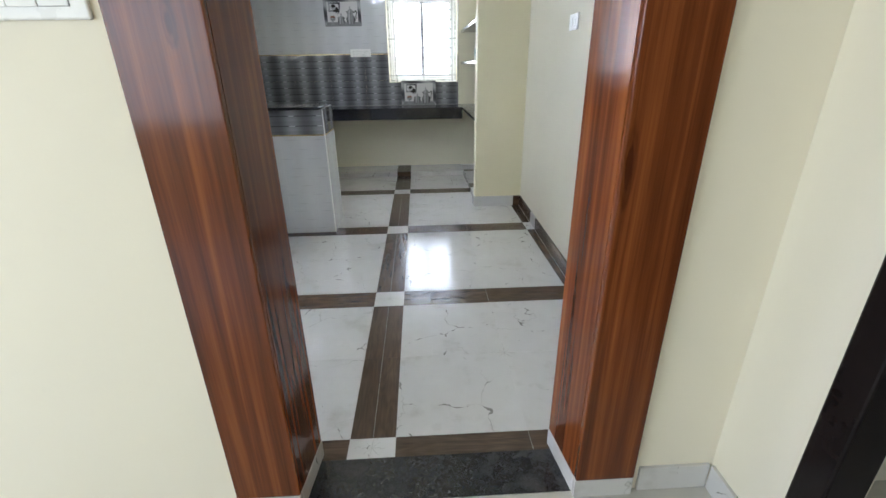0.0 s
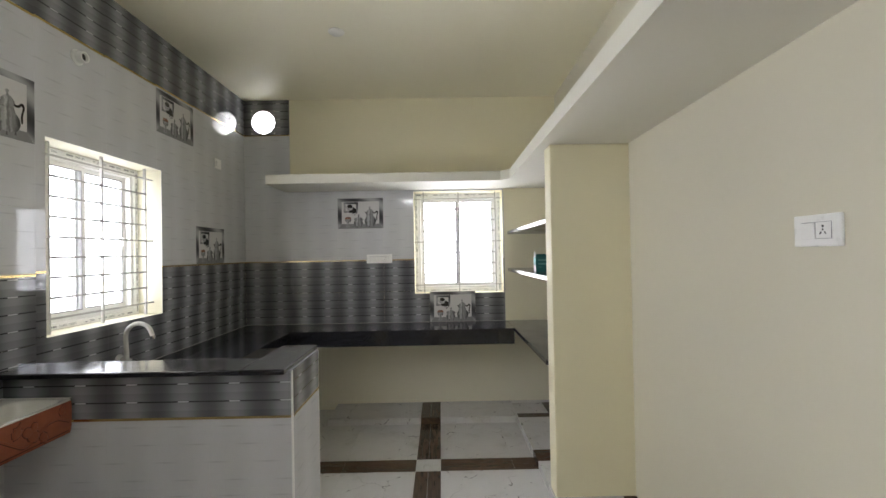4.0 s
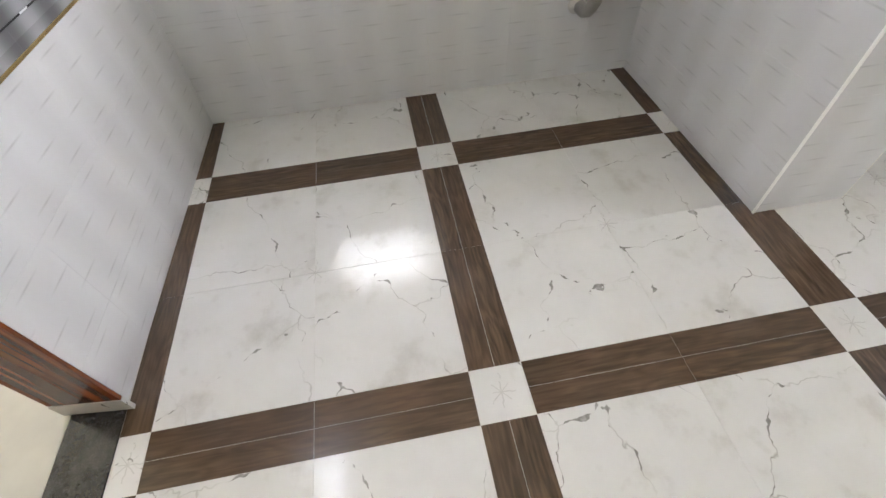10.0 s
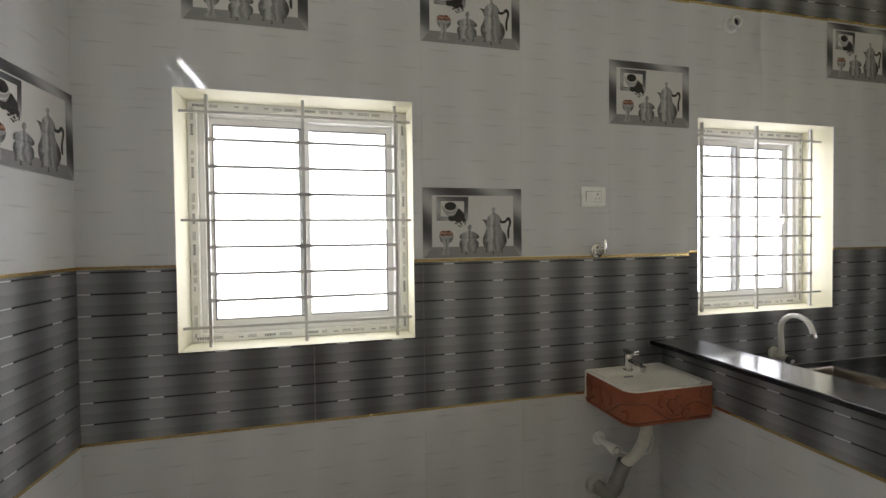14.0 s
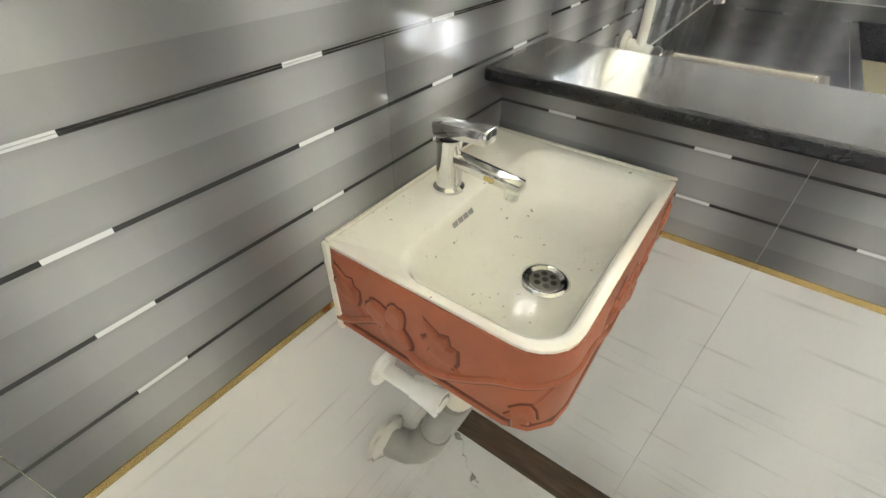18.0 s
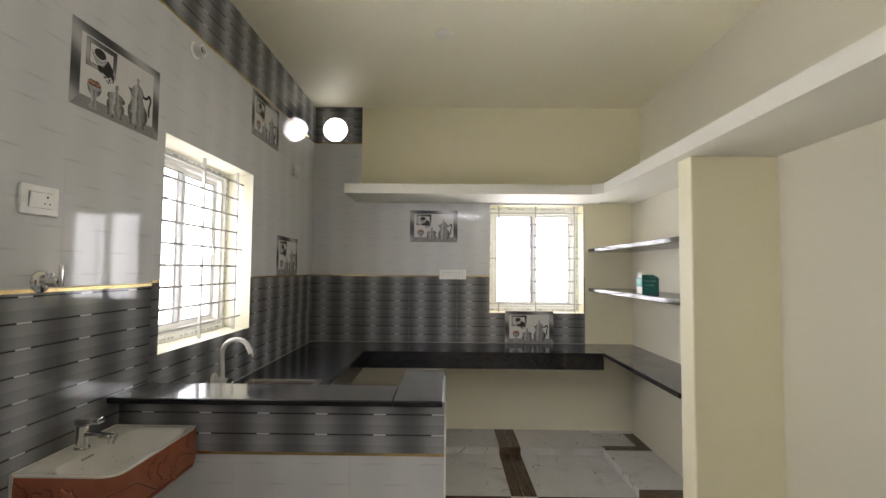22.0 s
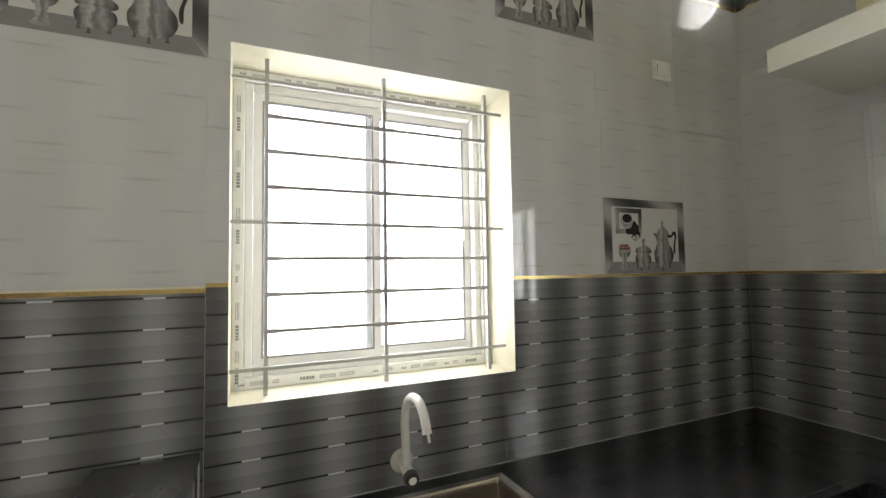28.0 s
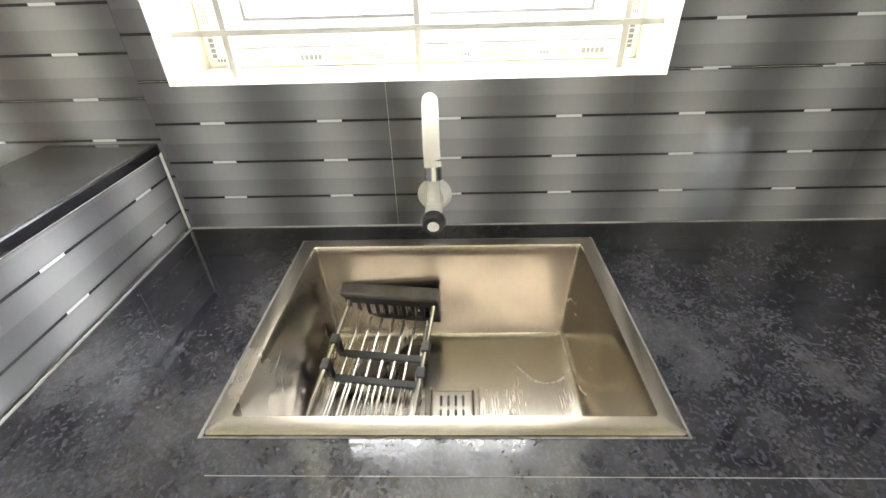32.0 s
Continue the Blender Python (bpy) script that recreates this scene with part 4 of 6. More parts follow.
FX = [(XL, COLS[0][0]), (COLS[0][1], COLS[1][0]), (COLS[1][1], COLS[2][0])]
FY = [(ROWS_Y[0][1], ROWS_Y[1][0]), (ROWS_Y[1][1], ROWS_Y[2][0]), (ROWS_Y[2][1], ROWS_Y[3][0]), (ROWS_Y[3][1], YB + 0.07)]
for fx in FX:
    for fy in FY:
        marble_field(*fx, *fy)
    for ry in ROWS_Y:
        plank_run(*fx, *ry, False)
for cx in COLS:
    for fy in FY:
        plank_run(*cx, *fy, True)
    for ry in ROWS_Y:
        flat_piece("corner_tile", MARBLE, *cx, *ry)

structure("door_sill", cube(JAMB_L - 0.01, JAMB_R + 0.01, HALL_Y + 0.003, ROWS_Y[0][0] - 0.001, -0.02, 0.003, bevel=0.002), GRANITE, "black granite door sill flush with the floor", "sill")
tagged(part("door_sill", cube(XR + 0.002, XR + 0.245, DOOR_Y0 + 0.001, DOOR_Y1 - 0.001, -0.02, -0.0004), GRANITE, None, "", ASKEW), "black granite sill under the red-brown door", "sill", "", "structure")

# low raised plinth under the back counter and the niche
PZ = 0.055
plinth = structure("plinth", cells(bmesh.new(), (-0.95, 0.725, 1.104), (4.560, 5.80, YB + 0.07), -0.0012, PZ - 0.0012, lambda x, y: x < 0.725 and y < 5.80), GROUT,
                   "low raised floor step of pale tile under the counter", "plinth")
for x0, x1 in ((-0.95, -0.131), (0.044, 0.725)):
    flat_piece("marble_tile", MARBLE, x0, x1, 5.794, YB + 0.07, PZ, parent=plinth)
    part("riser_tile", cube(x0 + 0.001, x1 - 0.001, 5.793, 5.799, 0.0, PZ - 0.0016), MARBLE, plinth)
plank_run(-0.131, 0.044, 5.794, YB + 0.07, True, PZ, plinth)
part("riser_plank", cube(-0.130, 0.043, 5.793, 5.799, 0.0, PZ - 0.0016), PLANK, plinth)
flat_piece("marble_tile", MARBLE, 0.719, 1.104, 5.130, 5.76, PZ, parent=plinth)
flat_piece("marble_tile", MARBLE, 0.719, 1.104, 4.560, 4.955, PZ, parent=plinth)
plank_run(0.719, 1.104, 4.955, 5.130, False, PZ, plinth)
plank_run(0.725, 1.104, 5.76, 5.85, False, PZ + 0.001, plinth)
plank_run(1.01, 1.104, 5.85, YB, True, PZ + 0.001, plinth)
flat_piece("marble_tile", MARBLE, 0.725, 1.01, 5.85, YB, PZ, parent=plinth)
for y0, y1, mat in ((4.560, 4.955, MARBLE), (4.955, 5.130, PLANK), (5.130, 5.794, MARBLE)):
    part("riser_tile", cube(0.718, 0.724, y0 + 0.001, y1 - 0.001, 0.0, PZ - 0.0016), mat, plinth)


# skirting
def skirting(name, x0, x1, y0, y1, mat, label, m=None):
    return tagged(part(name, cube(x0, x1, y0, y1, 0.001, 0.10, bevel=0.002), mat, None, "", m), label, "skirting", "", "structure")


for y0, y1, mat in ((DOOR_Y1, 3.7130, PLANK), (3.7130, 3.894, MARBLE), (3.894, PIER_Y - 0.002, PLANK)):
    board = skirting("baseboard", XR - 0.012, XR, y0 + 0.0005, y1 - 0.0005, mat, "dark wood-look tile skirting" if mat is PLANK else "pale marble tile skirting piece", ASKEW)
    part("grout_joint", cube(XR - 0.0138, XR - 0.0122, y0 + 0.001, y1 - 0.001, 0.0004, 0.0016), GROUT, board, "pale grout joint")
skirting("baseboard", XR - 0.012, XR + 0.044, DOOR_Y1 - 0.012, DOOR_Y1, PLANK, "dark wood-look tile skirting", ASKEW)
skirting("baseboard", PIER_X - 0.012, 1.084, PIER_Y - 0.013, PIER_Y, MARBLE, "pale marble skirting on the pier")
skirting("baseboard", 1.085, XR - 0.014, PIER_Y - 0.013, PIER_Y, PLANK, "dark wood-look tile skirting")
skirting("baseboard", PIER_X - 0.012, PIER_X, PIER_Y + 0.0005, 4.556, MARBLE, "pale marble skirting on the pier")
skirting("baseboard", 0.854, 1.088, HALL_Y - 0.012, HALL_Y, MARBLE, "pale marble hall skirting")
skirting("baseboard", 1.088, 1.10, 0.956, HALL_Y - 0.013, MARBLE, "pale marble hall skirting")


# ---- doorway casing ----
casing = thing("door_casing", "glossy red-brown wood veneer casing round an open doorway", "door frame", kind="structure")
PL = 0.075


def splayed(bm, dx):
    """Moves the kitchen side of a lining board sideways."""
    for v in bm.verts:
        if v.co.y > 1.3:
            v.co.x += dx
    return bm


part("jamb", splayed(cube(JAMB_L - 0.012, JAMB_L, HALL_Y - 0.0005, YN + 0.016, PL, SOFFIT - 0.012), 0.020), JAMB_WOOD, casing)
part("jamb", splayed(cube(JAMB_R, JAMB_R + 0.012, HALL_Y - 0.0005, YN + 0.016, PL, SOFFIT - 0.012), -0.024), JAMB_WOOD, casing)
part("head", cube(JAMB_L - 0.012, JAMB_R + 0.012, HALL_Y - 0.018, YN + 0.016, SOFFIT - 0.0118, SOFFIT), JAMB_WOOD, casing)
part("architrave", cube(-0.434, JAMB_L - 0.0003, HALL_Y - 0.020, HALL_Y - 0.001, PL, 2.30, bevel=0.004), JAMB_WOOD, casing)
part("architrave", cube(JAMB_R + 0.0003, 0.829, HALL_Y - 0.024, HALL_Y - 0.001, PL, 2.30, bevel=0.004), JAMB_WOOD, casing)
part("architrave_head", cube(JAMB_L - 0.012, JAMB_R + 0.012, HALL_Y - 0.020, HALL_Y - 0.001, SOFFIT, 2.30, bevel=0.004), JAMB_WOOD, casing)
part("plinth_block", cube(-0.434, JAMB_L, HALL_Y - 0.022, HALL_Y - 0.001, 0, PL - 0.001), MARBLE, casing, "white marble base block")
part("plinth_block", cube(JAMB_R, 0.829, HALL_Y - 0.022, HALL_Y - 0.001, 0, PL - 0.001), MARBLE, casing, "white marble base block")
part("plinth_block", splayed(cube(JAMB_L - 0.012, JAMB_L + 0.002, HALL_Y - 0.0005, YN + 0.018, 0.004, PL - 0.001), 0.020), MARBLE, casing, "white marble base block")
part("plinth_block", splayed(cube(JAMB_R - 0.002, JAMB_R + 0.012, HALL_Y - 0.0005, YN + 0.018, 0.004, PL - 0.001), -0.024), MARBLE, casing, "white marble base block")

hall_frame = thing("hall_door_frame", "black painted wooden door frame in the hall wall", "door frame", kind="structure")
part("jamb", cube(1.075, 1.18, 0.875, 0.957, 0, 2.08, bevel=0.006), BLACK_PAINT, hall_frame)
part("jamb", cube(1.075, 1.18, 0.0, 0.08, 0, 2.08, bevel=0.006), BLACK_PAINT, hall_frame)
part("head", cube(1.075, 1.18, 0.081, 0.874, 2.0, 2.08, bevel=0.006), BLACK_PAINT, hall_frame)


# ---- the red-brown kitchen door; x of the local frame runs along the leaf from the latch side, y into the wall ----
door = thing("door_1", "closed red-brown laminate door with black and white inlays", "door", ASKEW @ pose(XR, DOOR_Y1, 0, 0, 0, -90), kind="structure")
W_OPEN = DOOR_Y1 - DOOR_Y0
FR = 0.105
part("frame_jamb", cube(0.001, FR, 0.064, 0.16, 0, SOFFIT - 0.001, bevel=0.005), BLACK_PAINT, door, "black painted door frame")
part("frame_jamb", cube(W_OPEN - FR, W_OPEN - 0.001, 0.064, 0.16, 0, SOFFIT - 0.001, bevel=0.005), BLACK_PAINT, door, "black painted door frame")
part("frame_head", cube(FR + 0.0005, W_OPEN - FR - 0.0005, 0.064, 0.16, SOFFIT - 0.09, SOFFIT - 0.001, bevel=0.005), BLACK_PAINT, door, "black painted door frame")
LEAF = 0.100
leaf = part("leaf", cube(FR + 0.003, W_OPEN - FR - 0.003, LEAF, LEAF + 0.035, 0.008, SOFFIT - 0.093, bevel=0.003), DOOR_WOOD, door)


def blade(spine, widths, depth):
    """A flat swept shape along a spine of (x, z)."""
    left, right = [], []
    for k, (x, z) in enumerate(spine):
        ax, az = spine[max(k - 1, 0)]
        bx, bz = spine[min(k + 1, len(spine) - 1)]
        dx, dz = bx - ax, bz - az
        size = math.hypot(dx, dz) or 1
        left.append((x - dz / size * widths[k], z + dx / size * widths[k]))
        right.append((x + dz / size * widths[k], z - dx / size * widths[k]))
    bm = bmesh.new()
    fronts = [[bm.verts.new((x, -depth, z)) for x, z in side] for side in (left, right)]
    backs = [[bm.verts.new((x, 0, z)) for x, z in side] for side in (left, right)]
    for k in range(len(spine) - 1):
        bm.faces.new((fronts[0][k], fronts[1][k], fronts[1][k + 1], fronts[0][k + 1]))
        bm.faces.new((fronts[0][k], fronts[0][k + 1], backs[0][k + 1], backs[0][k]))
        bm.faces.new((fronts[1][k + 1], fronts[1][k], backs[1][k], backs[1][k + 1]))
    bmesh.ops.recalc_face_normals(bm, faces=bm.faces[:])
    return bm


def swept(z_low, z_high, x_of, width_of, steps=24):
    spine = [(x_of(q / steps), z_low + (z_high - z_low) * q / steps) for q in range(steps + 1)]
    return blade(spine, [width_of(q / steps) for q in range(steps + 1)], 0.003)


on_leaf = pose(0.01, LEAF, 0.068) @ Matrix.Diagonal((0.965, 1, 0.955, 1))


def smooth(points, steps=6):
    """A smooth line through points of (x, z, half width)."""
    out = []
    for k in range(len(points) - 1):
        a, b, c, d = (points[min(max(q, 0), len(points) - 1)] for q in (k - 1, k, k + 1, k + 2))
        for q in range(steps + (k == len(points) - 2)):
            t = q / steps
            out.append([0.5 * (2 * b[n] + (c[n] - a[n]) * t + (2 * a[n] - 5 * b[n] + 4 * c[n] - d[n]) * t * t + (3 * b[n] - a[n] - 3 * c[n] + d[n]) * t ** 3) for n in range(3)])
    return out


def wave(points):
    line = smooth(points)
    return blade([(x + 0.007, z) for x, z, w in line], [max(0.87 * w, 0.001) for x, z, w in line], 0.003)


part("wave_inlay", wave([(0.650, 1.83, 0.001), (0.685, 1.74, 0.020), (0.655, 1.65, 0.040), (0.555, 1.55, 0.058), (0.440, 1.45, 0.064), (0.372, 1.35, 0.052), (0.362, 1.26, 0.026), (0.385, 1.175, 0.001)]), INLAY, leaf, "black S-shaped inlay", on_leaf)
part("wave_inlay", wave([(0.715, 0.89, 0.001), (0.705, 0.80, 0.032), (0.655, 0.71, 0.052), (0.560, 0.61, 0.056), (0.465, 0.51, 0.050), (0.415, 0.41, 0.032), (0.405, 0.30, 0.001)]), INLAY, leaf, "black S-shaped inlay", on_leaf)
part("scroll_line_inlay", cube(0.682, 0.772, -0.003, 0.0, 1.000, 1.005), WHITE_INLAY, leaf, "thin white line inlay", on_leaf)
part("arc_inlay", swept(1.524, 1.88, lambda q: 0.295 + 0.238 * q ** 0.74, lambda q: 0.0045), WHITE_INLAY, leaf, "thin white curved inlay", on_leaf)
for z, x0, x1 in ((1.815, 0.310, 0.465), (1.758, 0.312, 0.435), (1.702, 0.315, 0.395), (1.650, 0.318, 0.355)):
    part("line_inlay", cube(x0, x1, -0.003, 0, z, z + 0.006), WHITE_INLAY, leaf, "thin white line inlay", on_leaf)
disc = bmesh.new()
lathe(disc, [(0.080, 0.0), (0.080, 0.004)], 40, pose(0, 0, 0, 90) @ Matrix.Diagonal((1, 1.08, 1, 1)))
part("round_inlay", disc, WHITE_INLAY, leaf, "round white inlay", pose(0.522, LEAF, 1.083))
ring = bmesh.new()
tube(ring, [(0.11 * math.cos(a), 0.0, 0.118 * math.sin(a)) for a in (math.tau * q / 40 for q in range(41))], 0.0022, 6, False)
part("ring_groove", ring, DOOR_WOOD, leaf, "", pose(0.522, LEAF, 1.083))
handle = part("pull_handle", tube(bmesh.new(), [(0, 0, 0), (0, -0.03, 0.005), (0, -0.042, 0.03), (0, -0.042, 0.15), (0, -0.03, 0.175), (0, 0, 0.18)], 0.008, 10), DARK_METAL, door, "dark metal pull handle", pose(0.178, LEAF, 1.225), True)
part("handle_base", cube(-0.014, 0.014, -0.006, 0.0, -0.02, 0.20, bevel=0.003), DARK_METAL, handle)
lock = part("lock_plate", cube(-0.02, 0.02, -0.006, 0.0, 0.0, 0.22, bevel=0.003), DARK_METAL, door, "dark metal lock plate", pose(0.172, LEAF, 0.955))
part("lever", tube(bmesh.new(), [(0, 0, 0.12), (0, -0.045, 0.12), (-0.02, -0.05, 0.12), (0.09, -0.05, 0.112)], 0.008, 10), DARK_METAL, lock, "", None, True)


# ---- windows; local x along the wall, y outwards, z from the sill ----
GRILL_D, FRAME_D = 0.072, 0.158


def film_marks(name, win, width, height, inset, lanes, depth):
    """Rows of small grey marks printed on the film along one ring of the frame."""
    rng = random.Random(name)
    for side in range(4):
        length = (height if side < 2 else width) - inset - 0.04
        at = inset + 0.02
        while at < length:
            marks, here = [], at
            big = rng.random() < 0.6
            for _ in range(5 if big else 3):
                w = rng.choice((0.006, 0.0075)) if big else 0.004
                marks.append((here, w, lanes[0], 0.0095 if big else 0.006))
                here += w + 0.0022
            here += 0.014
            for _ in range(rng.choice((1, 2))):
                w = rng.choice((0.02, 0.035, 0.05))
                for q in (0.0, 0.0042, 0.0084):
                    marks.append((here, w, lanes[0] + q, 0.0016))
                here += w + 0.010
            bm = bmesh.new()
            for u, w, lane, thick in marks:
                if u + w > length + 0.02:
                    continue
                x0, z0, dx, dz = ((lane, u, thick, w), (width - lane - thick, u, thick, w), (u, height - lane - thick, w, thick), (u, lane, w, thick))[side]
                box(bm, x0, x0 + dx, depth - 0.0006, depth - 0.0001, z0, z0 + dz)
            if bm.faces:
                part("film_print", bm, FILM_INK, win, "grey print on the protective film")
            else:
                bm.free()
            at = here + rng.choice((0.02, 0.05))


def frame_ring(names, width, height, inner, outer, d0, d1, material, win):
    """Four mitre-less members of one ring of the frame, between two insets."""
    a, b = outer, inner
    for nm, q in zip(names, ((a, b, a, height - a), (width - b, width - a, a, height - a), (b, width - b, height - b, height - a), (b, width - b, a, b))):
        part(nm, cube(q[0] + 0.0005, q[1] - 0.0005, d0, d1, q[2] + 0.0005, q[3] - 0.0005, bevel=0.002), material, win)


def make_window(name, width, height, m, label):
    win = thing(name, label, "window", m, "kitchen windows", "structure")
    f1, f = 0.034, 0.058
    frame_ring(("frame_side", "frame_side", "frame_head", "frame_sill"), width, height, f1, 0.0, FRAME_D, 0.238, FILM, win)
    frame_ring(("track_side", "track_side", "track_head", "track_sill"), width, height, f, f1, FRAME_D + 0.013, 0.238, UPVC, win)
    mid = width / 2
    for k, (a, b, d) in enumerate(((f, mid + 0.024, FRAME_D + 0.022), (mid - 0.024, width - f, FRAME_D + 0.046))):
        s = 0.027
        sash = part("sash", upright(bmesh.new(), (a + 0.001, b - 0.001), (f + 0.001, height - f - 0.001), d, d + 0.024, [(a + s, b - s, f + s, height - f - s)]), UPVC, win)
        pane = part("pane", cube(a + s - 0.004, b - s + 0.004, d + 0.010, d + 0.014, f + s - 0.004, height - f - s + 0.004), GLASS, sash, "clear glass")
        pane.visible_shadow = False
        part("gasket", upright(bmesh.new(), (a + s - 0.002, b - s + 0.002), (f + s - 0.002, height - f - s + 0.002), d - 0.0006, d + 0.0095, [(a + s + 0.004, b - s - 0.004, f + s + 0.004, height - f - s - 0.004)]), GASKET, sash, "grey rubber gasket")
    part("latch", cube(width - f - 0.030, width - f - 0.008, FRAME_D + 0.036, FRAME_D + 0.0455, height * 0.47, height * 0.53, bevel=0.003), UPVC, win, "white sash latch")
    film_marks(name, win, width, height, 0.0, (0.012,), FRAME_D)
    return win


def make_grill(width, height, m):
    """Thin bars with thicker welded sleeves where the short ones meet the uprights."""
    grill = thing("window_grill", "white painted steel window grill of thin bars", "window grill", m, "window grills")
    ups = (0.092, width / 2 + 0.006, width - 0.062)
    for u in ups:
        part("upright_bar", cube(u - 0.0055, u + 0.0055, GRILL_D - 0.007, GRILL_D + 0.007, 0.0, height), GRILL, grill)
    for k in range(9):
        z = 0.076 + k * (height - 0.143) / 8
        whole = k in (0, 4, 8)
        a, b = (0.0, width) if whole else (ups[0] - 0.003, ups[2] + 0.003)
        bar = cube(a, b, GRILL_D - 0.0135, GRILL_D - 0.0075, z - 0.0048, z + 0.0048)
        for u in () if whole else ups:
            for side in (-1, 1):
                if a - 0.01 < u + side * 0.02 < b + 0.01:
                    ends = sorted((u + side * 0.006, u + side * 0.034))
                    box(bar, ends[0], ends[1], GRILL_D - 0.0150, GRILL_D - 0.0060, z - 0.0065, z + 0.0065)
        part("cross_bar", bar, GRILL, grill)
    return grill


for k, (u0, u1, z0, z1) in enumerate(WIN_WEST):
    make_window(f"window_{k + 1}", u1 - u0, z1 - z0, M_WEST @ pose(u0, 0, z0), "white sliding window with two panes, film still on its frame")
    make_grill(u1 - u0, z1 - z0, M_WEST @ pose(u0, 0, z0))
u0, u1, z0, z1 = WIN_NORTH
make_window("window_3", u1 - u0, z1 - z0, M_NORTH @ pose(u0, 0, z0), "white sliding window with two panes above the black counter")
make_grill(u1 - u0, z1 - z0, M_NORTH @ pose(u0, 0, z0))


# ---- counters ----
CZ = 0.845
CX, CY = -1.232, 5.690
SINK = (-1.737, -1.310, 4.208, 4.770)
counter = thing("kitchen_counter", "L-shaped black granite kitchen counter with a cut-out sink", "counter")
hole = (SINK[0] + 0.012, SINK[1] - 0.012, SINK[2] + 0.012, SINK[3] - 0.012)
inside_hole = lambda x, y: hole[0] < x < hole[1] and hole[2] < y < hole[3]
WING_Y = 4.232
slab = cells(bmesh.new(), (XL + 0.001, hole[0], hole[1], CX, -0.762, 0.692), (3.945, hole[2], WING_Y, hole[3], CY, YB - 0.001), CZ - 0.03, CZ,
             lambda x, y: (x > CX and WING_Y < y < CY) or (x > -0.762 and y < CY) or inside_hole(x, y))
part("worktop", slab, GRANITE, counter)
part("fascia", cube(CX - 0.022, CX, WING_Y + 0.0005, CY - 0.001, 0.712, CZ - 0.0305), GRANITE, counter, "black granite fascia")
part("fascia", cube(CX - 0.022, 0.692, CY, CY + 0.022, 0.712, CZ - 0.0305), GRANITE, counter, "black granite fascia")
part("fascia", cube(CX - 0.022, -0.762, WING_Y - 0.022, WING_Y, 0.712, CZ - 0.0305), GRANITE, counter, "black granite fascia")
part("slab_seam", cube(CX - 0.001, CX + 0.001, 3.946, WING_Y - 0.001, CZ + 0.0002, CZ + 0.0006), GREY_PIPE, counter, "pale joint in the worktop")
part("front_seam", cube(CX - 0.031, CX - 0.0301, WING_Y + 0.001, CY, CZ + 0.0002, CZ + 0.0006), LIME, counter, "pale joint along the front edge")
part("fascia_end", cube(0.670, 0.692, CY + 0.0225, YB + 0.006, 0.712, CZ - 0.0305), GRANITE, counter, "black granite fascia")

shelf_group = "niche shelves"
for z, x0, label in ((CZ, 0.692, "black granite slab shelf level with the counter"), (1.348, 0.715, "thin black granite niche shelf holding a teal box"), (1.702, 0.715, "thin black granite niche shelf, empty")):
    sh = thing("shelf", label, "shelf", pose(0, 0, z), shelf_group)
    edge = x0 + (0.001 if x0 == 0.692 else 0)
    part("slab", cube(edge + 0.006, 1.104, 4.557, YB + 0.006, -0.028, 0), DUSTY_GRANITE, sh)
    part("front_edge", cube(edge, edge + 0.0062, 4.557, YB + 0.006, -0.0282, 0.0002, bevel=0.0025), GRANITE, sh, "polished black front edge")

# ---- half-height wall that ends the counter ----
PF, PE, PX = 3.797, 4.205, -0.575
PT = 1.034
pen = thing("half_wall", "tiled half wall with a black granite top", "half wall", kind="structure")
part("core", cells(bmesh.new(), (XL + 0.001, -0.74, PX - T), (PF + T, 3.928, PE - T), 0.0, PT - 0.022, lambda x, y: x < -0.74 and y > 3.928), SEALANT, pen)
part("front_face", cube(XL + 0.001, PX - T - 0.001, PF + T - 0.001, PF + T, 0.0, 0.01), GROUT, pen)
M_PF, M_PE, M_PB = pose(0, PF, 0), pose(PX, 0, 0, 0, 0, 90), pose(0, 3.937, 0, 0, 0, 180)
clad(pen, M_PF, XL, XL, PX, 0.0, PT - 0.022, (), {})
clad(pen, M_PE, PF, PF + T, PE, 0.0, PT - 0.022, (), {})
clad(pen, M_PB, 0.74, 0.74, 1.80, CZ, PT - 0.022, (), {}, False)
part("end_face", cube(-0.74, PX, PE - T + 0.0005, PE, 0.0, PT - 0.022), CREAM, pen)
part("corner_trim", cube(PX - 0.004, PX + 0.003, PF - 0.003, PF + 0.006, 0.0, PT - 0.0225), UPVC, pen, "white tile corner trim")
part("ledge_slab", cube(XL + 0.001, -0.767, 3.730, 3.945, PT - 0.022, PT, bevel=0.004), DUSTY_GRANITE, pen, "dusty black granite ledge")
part("end_slab", cube(-0.765, PX - 0.009, 3.728, PE + 0.01, PT - 0.022, PT + 0.001, bevel=0.004), DUSTY_GRANITE, pen, "dusty black granite end slab")
part("grout_line", cube(XL + 0.012, -0.763, 3.9385, 3.9400, PT - 0.0245, PT - 0.0225), GROUT, pen, "pale grout line under the ledge")
part("grout_line", cube(XL + 0.0005, XL + 0.0045, 3.9405, 3.9440, CZ + 0.001, PT - 0.020), GROUT, pen, "pale grout line")
part("sealant", cube(XL + 0.0005, XL + 0.0040, 3.9465, YB - 0.005, CZ + 0.0002, CZ + 0.0028), SEALANT, counter, "thin pale sealant line")
part("sealant", cube(XL + 0.0045, 0.690, YB - 0.0042, YB - 0.0005, CZ + 0.0002, CZ + 0.0028), SEALANT, counter, "thin pale sealant line")
part("sealant", cube(XL + 0.0045, -0.764, 3.9455, 3.9485, CZ + 0.0002, CZ + 0.0028), SEALANT, counter, "thin pale sealant line")


